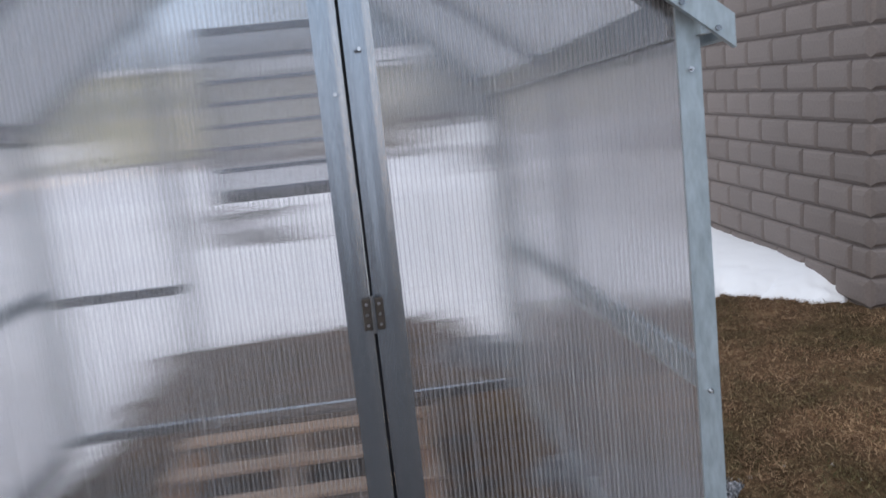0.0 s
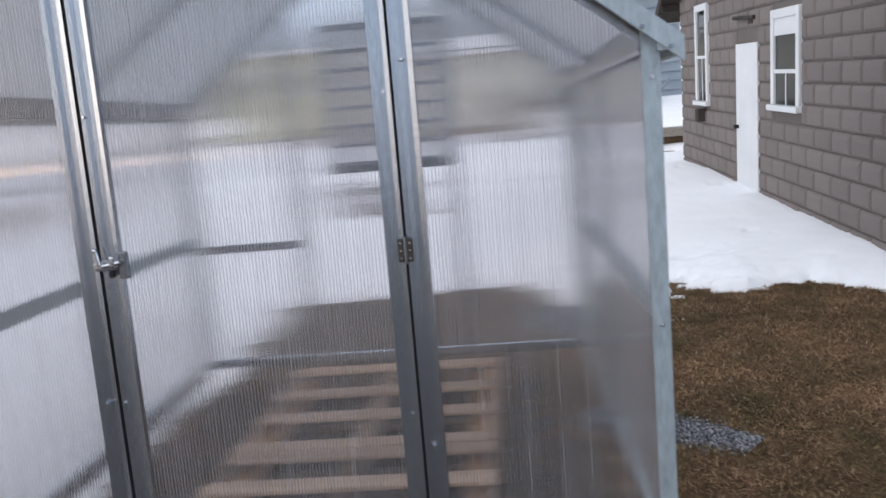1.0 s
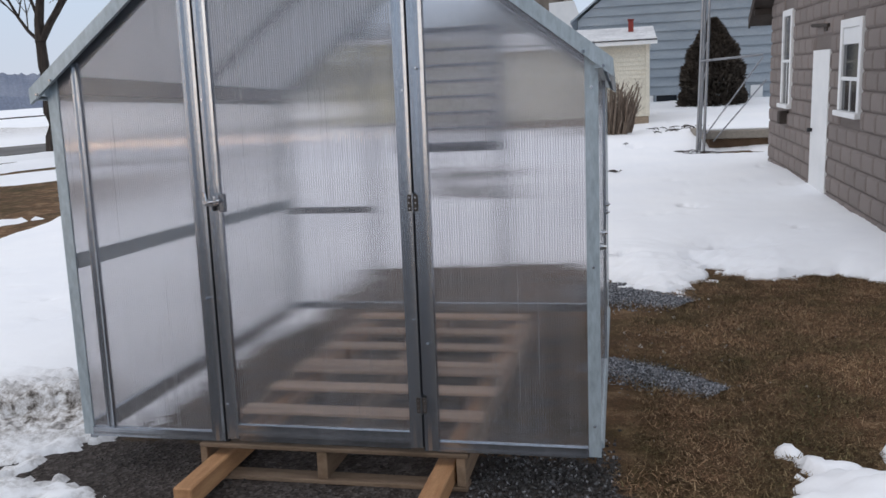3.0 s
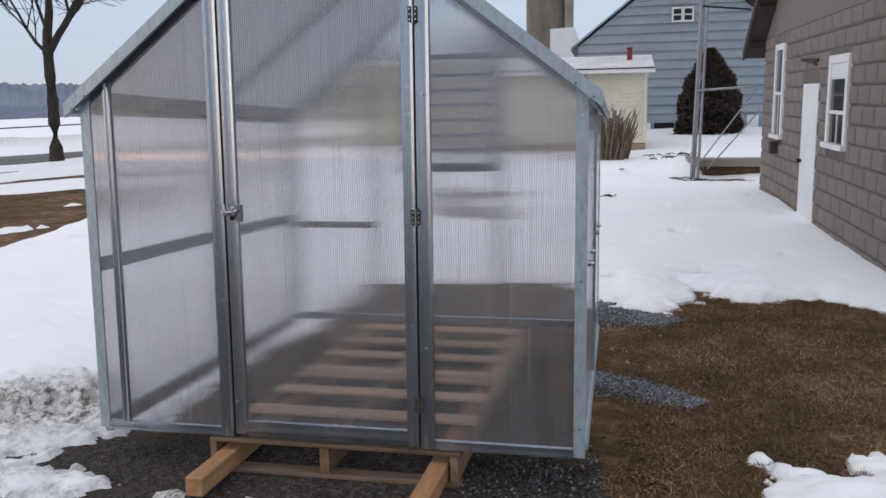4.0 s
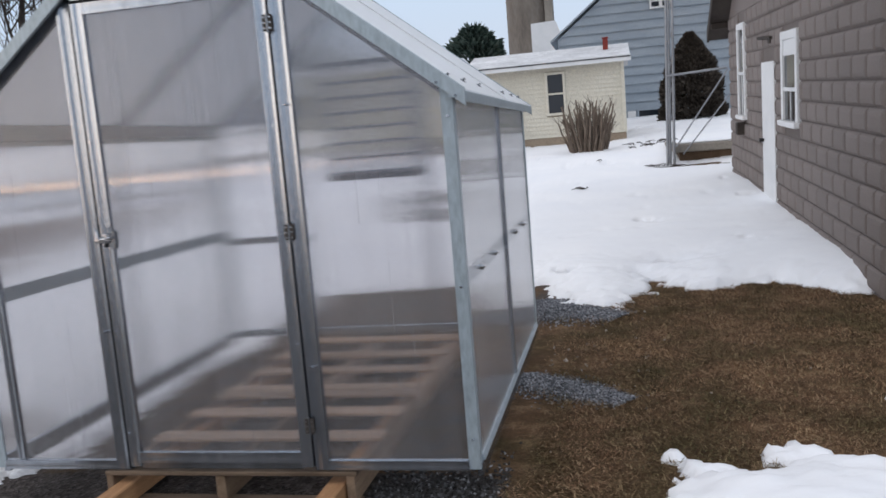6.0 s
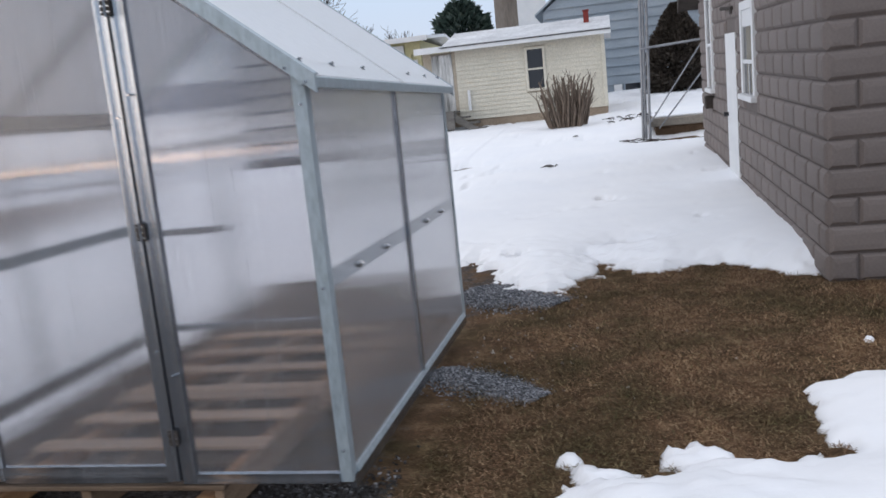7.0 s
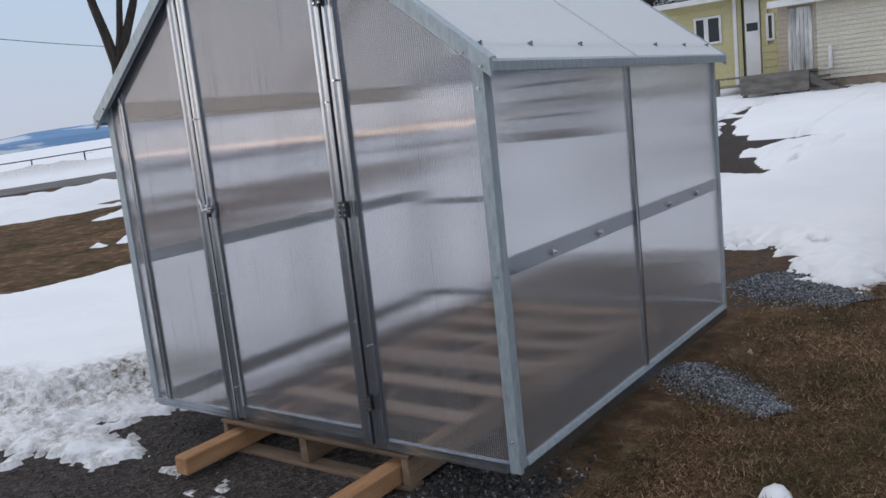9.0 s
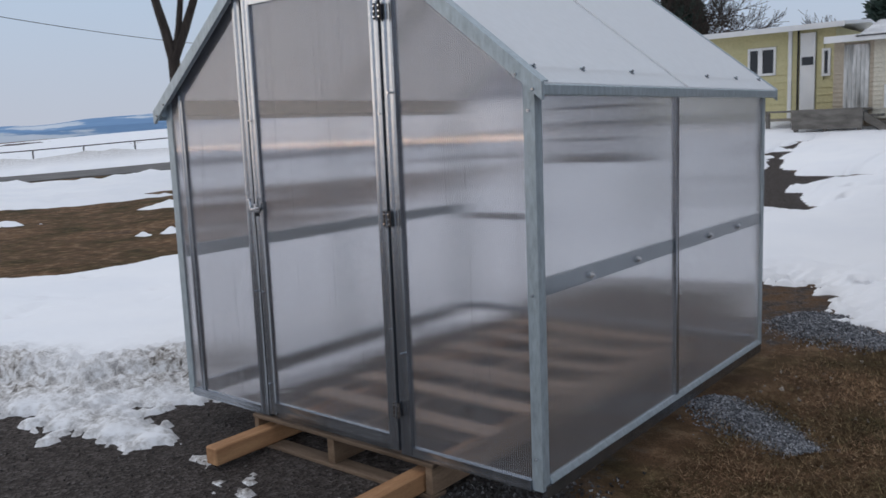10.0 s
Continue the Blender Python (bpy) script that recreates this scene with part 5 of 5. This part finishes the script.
# stems of a cut-back bush
rng = random.Random(3)
bz = lift1(2.2, 18) + 0.05
bu = thing("bush", (2.2, 18.0, bz), "leafless brown bush with upright cut stems in snow", "bush")
for k in range(72):
    a, q = rng.uniform(0, 6.28), rng.uniform(0, 1) ** 0.6
    b0 = Vector((2.2 + 0.44 * q * math.cos(a), 18 + 0.3 * q * math.sin(a), bz))
    h = rng.uniform(0.75, 1.5) * (1 - 0.15 * q)
    d = Vector((0.34 * q * math.cos(a) + rng.uniform(-0.1, 0.1), 0.3 * q * math.sin(a), 1))
    pts = [b0 + d * h * t for t in (0, 0.35, 0.7, 1.0)]
    pts[2] += Vector((rng.uniform(-0.05, 0.05), 0, 0))
    v, f = [], []
    tube_path(pts, [0.032, 0.028, 0.024, 0.017], 6, v, f)
    for j in range(7):
        s0 = pts[1] + (pts[3] - pts[1]) * rng.random()
        dd = Vector((rng.uniform(-0.7, 0.7), rng.uniform(-0.4, 0.4), rng.uniform(0.4, 1.0)))
        tube_path([s0, s0 + dd * 0.16, s0 + dd * 0.30], [0.008, 0.006, 0.004], 3, v, f)
    part("stem", (v, f), M_TWIG, bu)


def leafy(name, x, y, z, radius, height, profile, count, size, mat, label, seed, trunk_r=0.12):
    """A trunk and a crown of many small sprays with an uneven outline."""
    rs = np.random.RandomState(seed)
    t_ = thing(name, (x, y, z), label, "tree")
    part("trunk", rod((x, y, z - 0.1), (x, y, z + height * 0.85), trunk_r, 8, trunk_r * 0.25), M_BARK, t_)
    h = rs.rand(count)
    a = rs.rand(count) * 2 * np.pi
    lump = 1 + 0.22 * np.sin(a * 3 + h * 9) * np.cos(h * 14 + a)
    q = np.interp(h, [p[0] for p in profile], [p[1] for p in profile]) * radius * lump * (0.45 + 0.55 * rs.rand(count) ** 0.35)
    c = np.stack([x + q * np.cos(a), y + q * np.sin(a), z + h * height], 1)
    out = np.stack([np.cos(a), np.sin(a), np.full(count, 0.55)], 1) + rs.normal(0, 0.5, (count, 3))
    out /= np.linalg.norm(out, axis=1)[:, None]
    side = np.cross(out, rs.normal(0, 1, (count, 3)))
    side /= np.linalg.norm(side, axis=1)[:, None]
    s = size * (0.6 + 0.8 * rs.rand(count))[:, None]
    V = np.stack([c - side * s * 0.35, c + side * s * 0.35, c + out * s], 1).reshape(-1, 3)
    F = np.arange(count * 3).reshape(-1, 3)
    part("crown", (V.tolist(), F.tolist()), mat, t_)


leafy("arborvitae", 5.6, 28.0, 1.6, 1.14, 2.95, [(0, 0.9), (0.2, 1.0), (0.5, 0.84), (0.8, 0.40), (1, 0.04)], 22000, 0.13, M_ARB, "dark clipped cone-shaped arborvitae before the barn", 2)
leafy("spruce", -4.8, 45.0, 2.4, 1.85, 5.35, [(0, 0.9), (0.45, 1.0), (0.8, 0.75), (1, 0.12)], 4200, 0.40, M_LEAF, "dark green evergreen tree behind the shed", 6, 0.2)
leafy("spruce", -17.6, 48.0, 2.6, 1.9, 8.3, [(0, 1.0), (0.45, 0.8), (0.8, 0.4), (1, 0.05)], 7000, 0.5, M_LEAF, "dark green evergreen tree behind the house", 9, 0.2)


# ---------------------------------------------------------------- fence and wire
fe = thing("fence", (-40, 24, 1), "farm fence with thin posts and one top rail along the road", "fence")
def fence_at(s):
    x, y = -33 + 0.785 * s - 0.62 * 9.5, 15.5 + 0.62 * s + 0.785 * 9.5
    return x, y, lift1(x, y)
for k in range(-9, 14):
    x, y, z = fence_at(k * 2.9)
    big = (k % 7 == 1)
    part("post", rod((x, y, z - 0.2), (x, y, z + (1.45 if big else 1.15)), 0.14 if big else 0.04, 8), M_BARK, fe)
    x2, y2, z2 = fence_at((k + 1) * 2.9)
    part("rail", rod((x, y, z + 1.12), (x2, y2, z2 + 1.12), 0.035, 6), M_BARK, fe)
wi = thing("overhead_wire", (-40, 30, 9), "thin dark overhead wire crossing the sky", "wire")
pts = [Vector((-30.6, 12.7, 6.6)).lerp(Vector((-33.7, 21.7, 6.7)), -1.5 + 5.0 * t) - Vector((0, 0, 1.2 * 4 * t * (1 - t) - 1.0)) for t in [k / 24 for k in range(25)]]
v, f = [], []
tube_path(pts, [0.015] * 25, 5, v, f)
part("strand", (v, f), M_GAP, wi)


# ---------------------------------------------------------------- loose stuff on the ground
def blades(count, x0, x1, y0, y1, seed):
    """Short matted blades of dead grass, thinned where snow or gravel lies."""
    rs = np.random.RandomState(seed)
    x, y = x0 + (x1 - x0) * rs.rand(count), y0 + (y1 - y0) * rs.rand(count)
    keep = (snow_depth(x, y)[0] <= 0) & (inside(x, y, DRIVE) < 0.05) & ((x > GW + 0.05) | (y > GD + 0.1) | (y < -0.05)) & (fbm(x * 2.3, y * 2.3, 4) + 0.35 * rs.rand(count) > 0.44 + 0.42 * np.exp(-((x - GW) / 0.28) ** 2)) & ((x < BX - 0.02) | (y < BY0 - 0.02))
    x, y = x[keep], y[keep]
    m = len(x)
    z = lift(x, y)
    a = rs.rand(m) * 2 * np.pi
    L = 0.014 + 0.034 * rs.rand(m) ** 1.4
    w = 0.0013 + 0.0014 * rs.rand(m)
    tilt = rs.rand(m) ** 1.5 * 0.75
    d = np.stack([np.cos(a) * np.cos(tilt), np.sin(a) * np.cos(tilt), np.sin(tilt)], 1) * L[:, None]
    sd_ = np.stack([-np.sin(a), np.cos(a), np.zeros(m)], 1) * w[:, None]
    c = np.stack([x, y, z + 0.004 + 0.012 * rs.rand(m)], 1)
    V = np.stack([c - sd_, c + sd_, c + d], 1).reshape(-1, 3)
    return V.tolist(), np.arange(m * 3).reshape(-1, 3).tolist()


single("grass", blades(300000, 2.2, 5.2, -0.8, 5.2, 5), M_BLADE, (3.5, 2, 0), "short matted dead brown grass", "grass", "", "stuff")


def stones(n, pick, seed, size):
    """Small crushed stones heaped where pick() lets them."""
    rs = np.random.RandomState(seed)
    tet = np.array([(1, 0.2, -0.4), (-0.5, 0.9, -0.4), (-0.6, -0.8, -0.4), (0.1, 0.1, 0.7), (0.7, -0.7, 0.1)])
    fc = np.array([(0, 1, 3), (1, 2, 3), (2, 4, 3), (4, 0, 3), (0, 2, 1), (0, 4, 2)])
    V, F = [], []
    for k in range(n):
        x, y, h = pick(rs)
        r = size * (0.5 + rs.rand())
        m = np.array(Euler((rs.rand() * 6, rs.rand() * 6, rs.rand() * 6)).to_matrix())
        p = (tet * (r * (0.7 + 0.6 * rs.rand(3)))) @ m.T + np.array((x, y, lift1(x, y) + h + r * 0.35))
        F += (fc + len(V)).tolist()
        V += p.tolist()
    return V, F


def heap(ax, ay, bx, by, w, top):
    def pick(rs):
        t, s = rs.rand(), rs.normal(0, 0.42)
        ww = w * (0.45 + 0.55 * math.sin(math.pi * min(1, 0.15 + t * 0.85)))
        d = Vector((bx - ax, by - ay)).normalized()
        return ax + (bx - ax) * t - d.y * s * ww, ay + (by - ay) * t + d.x * s * ww, top * max(0, 1 - abs(s)) * (0.5 + 0.5 * rs.rand())
    return pick


single("gravel_heap", stones(8500, heap(2.22, 1.82, 2.88, 1.28, 0.23, 0.035), 1, 0.0062), M_STONE, (2.5, 1.55, 0), "low spill of grey crushed stone on the grass", "gravel", "gravel spills", "stuff")
single("gravel_heap", stones(9000, heap(2.05, 3.95, 2.85, 3.35, 0.42, 0.035), 2, 0.0068), M_STONE, (2.4, 3.6, 0), "low spill of grey crushed stone on the grass", "gravel", "gravel spills", "stuff")
single("gravel_heap", stones(2600, lambda rs: (1.75 + 0.6 * rs.rand(), 0.16 + rs.normal(0, 0.16), 0.004 * rs.rand()), 3, 0.0075), island_surface("muddy_stone", [(0.0, (0.03, 0.027, 0.026)), (0.7, (0.075, 0.07, 0.068)), (0.92, (0.13, 0.13, 0.135)), (1.0, (0.34, 0.34, 0.35))]), (2.0, 0.1, 0), "grey crushed stone scattered along the greenhouse sill", "gravel", "gravel spills", "stuff")
single("drive_gravel", stones(1300, lambda rs: (-0.8 + 3.0 * rs.rand(), -1.3 + 1.5 * rs.rand(), 0.001), 4, 0.006), island_surface("dark_gravel", [(0, (0.03, 0.027, 0.025)), (0.7, (0.062, 0.056, 0.054)), (1, (0.15, 0.14, 0.135))]), (0.7, -0.5, 0), "dark wet gravel of the drive", "gravel", "", "stuff")
single("grass_stones", stones(70, lambda rs: (2.35 + 1.0 * abs(rs.normal(0, 0.5)), 2.4 + rs.normal(0, 0.8), 0.0), 8, 0.012), island_surface("pale_limestone_chips", [(0, (0.22, 0.19, 0.165)), (0.6, (0.36, 0.32, 0.28)), (1, (0.58, 0.54, 0.49))]), (2.6, 2.4, 0), "loose pale stones in the grass", "stones", "", "stuff")


def litter(spots, seed):
    """Dark twigs and bark that the thaw has left on the snow."""
    rng_ = random.Random(seed)
    v_, f_ = [], []
    for x, y, spread, count in spots:
        for k in range(count):
            px, py = x + rng_.gauss(0, spread), y + rng_.gauss(0, spread * 0.6)
            a_, len_ = rng_.uniform(-1.2, 1.2) + (math.pi if rng_.random() < 0.5 else 0), rng_.uniform(0.06, 0.26)
            d_ = max(float(snow_depth(np.array([px]), np.array([py]))[0][0]), 0)
            z_ = lift1(px, py) + d_ + 0.02
            p_ = Vector((px, py, z_))
            q_ = Vector((math.cos(a_) * len_, math.sin(a_) * len_ * 0.6, rng_.uniform(0, 0.03)))
            tube_path([p_, p_ + q_ * 0.5 + Vector((0, 0, 0.015)), p_ + q_], [0.012, 0.010, 0.005], 4, v_, f_)
    return v_, f_


single("twig_litter", litter([(3.8, 13.7, 0.22, 22), (4.1, 17.8, 0.5, 26), (3.6, 18.6, 0.4, 14), (2.6, 15.2, 0.08, 2), (2.36, 10.5, 0.05, 3)], 12), M_BARK, (3.8, 13.7, 0.7), "dark fallen twigs lying on the snow", "twigs", "", "stuff")


# ---------------------------------------------------------------- wall blocks, last
def block_mesh(name, w, seed):
    """A rock-faced block: margin set back, face proud and a little uneven. Runs along +y, faces -x."""
    bm = bmesh.new()
    j, ch = 0.007, 0.021
    back = [bm.verts.new((0.02, y, z)) for y, z in ((j, j), (w - j, j), (w - j, COURSE - j), (j, COURSE - j))]
    mid = [bm.verts.new((0.006, v.co.y, v.co.z)) for v in back]
    rs = random.Random(seed)
    u = lambda a: rs.uniform(-a, a)
    front = [bm.verts.new((-0.013 + u(0.0015), y + u(0.003), z + u(0.003))) for y, z in ((j + ch, j + ch), (w - j - ch, j + ch), (w - j - ch, COURSE - j - ch), (j + ch, COURSE - j - ch))]
    g = min(0.05, w * 0.3)
    face = [bm.verts.new((-0.017 + u(0.0015), y + u(0.006), z + u(0.006))) for y, z in ((g, 0.06), (w - g, 0.06), (w - g, COURSE - 0.06), (g, COURSE - 0.06))]
    for k in range(4):
        q = (k + 1) % 4
        bm.faces.new((front[k], front[q], face[q], face[k]))
    bm.faces.new(face)
    for a, b in ((back, mid), (mid, front)):
        for k in range(4):
            q = (k + 1) % 4
            bm.faces.new((a[k], a[q], b[q], b[k]))
    bmesh.ops.recalc_face_normals(bm, faces=bm.faces)
    me = bpy.data.meshes.new(name)
    bm.to_mesh(me)
    bm.free()
    me.materials.append(M_BLOCK)
    return me


BM = {}
RB = random.Random(44)


def lay(parent, m, w):
    k = (round(w, 2), RB.randrange(5))
    if k not in BM:
        BM[k] = block_mesh("block", k[0], k[1] + int(w * 1000))
    ob = new("block", BM[k])
    ob.parent = parent
    ob.matrix_parent_inverse = parent.matrix_basis.inverted()
    ob.matrix_basis = m


for r in range(ROWS):
    z = BZ0 + r * COURSE
    y = BY0
    first = 0.4 if r % 2 else 0.2
    w = first
    while y < BY1 - 0.05:
        w = min(w, BY1 - y)
        # cut the block where an opening stands
        cuts = [(y, y + w)]
        for a, b, c, d in OPEN.values():
            if z + COURSE > c + 0.03 and z < d - 0.03:
                nxt = []
                for p0, p1 in cuts:
                    if b <= p0 or a >= p1:
                        nxt.append((p0, p1))
                    else:
                        if a > p0:
                            nxt.append((p0, a))
                        if b < p1:
                            nxt.append((b, p1))
                cuts = nxt
        for p0, p1 in cuts:
            if p1 - p0 > 0.05:
                lay(bw, Matrix.Translation((BX, p0, z)), round(p1 - p0, 2))
        y += w
        w = 0.4
    # the south face
    x = BX
    w = 0.2 if r % 2 else 0.4
    while x < BX + 2.0:
        m = Matrix.Translation((x + w, BY0, z)) @ Matrix.Rotation(radians(90), 4, "Z")
        lay(bs, m, w)
        x += w
        w = 0.4

# the block building stands a little off the greenhouse's level
pivot = Matrix.Translation((BX, BY0, 0.083))
lean = pivot @ Matrix.Rotation(radians(2.9), 4, "X") @ pivot.inverted()
for ob in [o for o in scene.objects if o.parent is None and o.name.split(".")[0] in
           ("wall_west", "wall_south", "wall_north", "wall_east", "gable_wall", "roof", "window_1", "window_2", "door_1", "wall_lamp_bracket", "meter_box")]:
    ob.matrix_basis = lean @ ob.matrix_basis
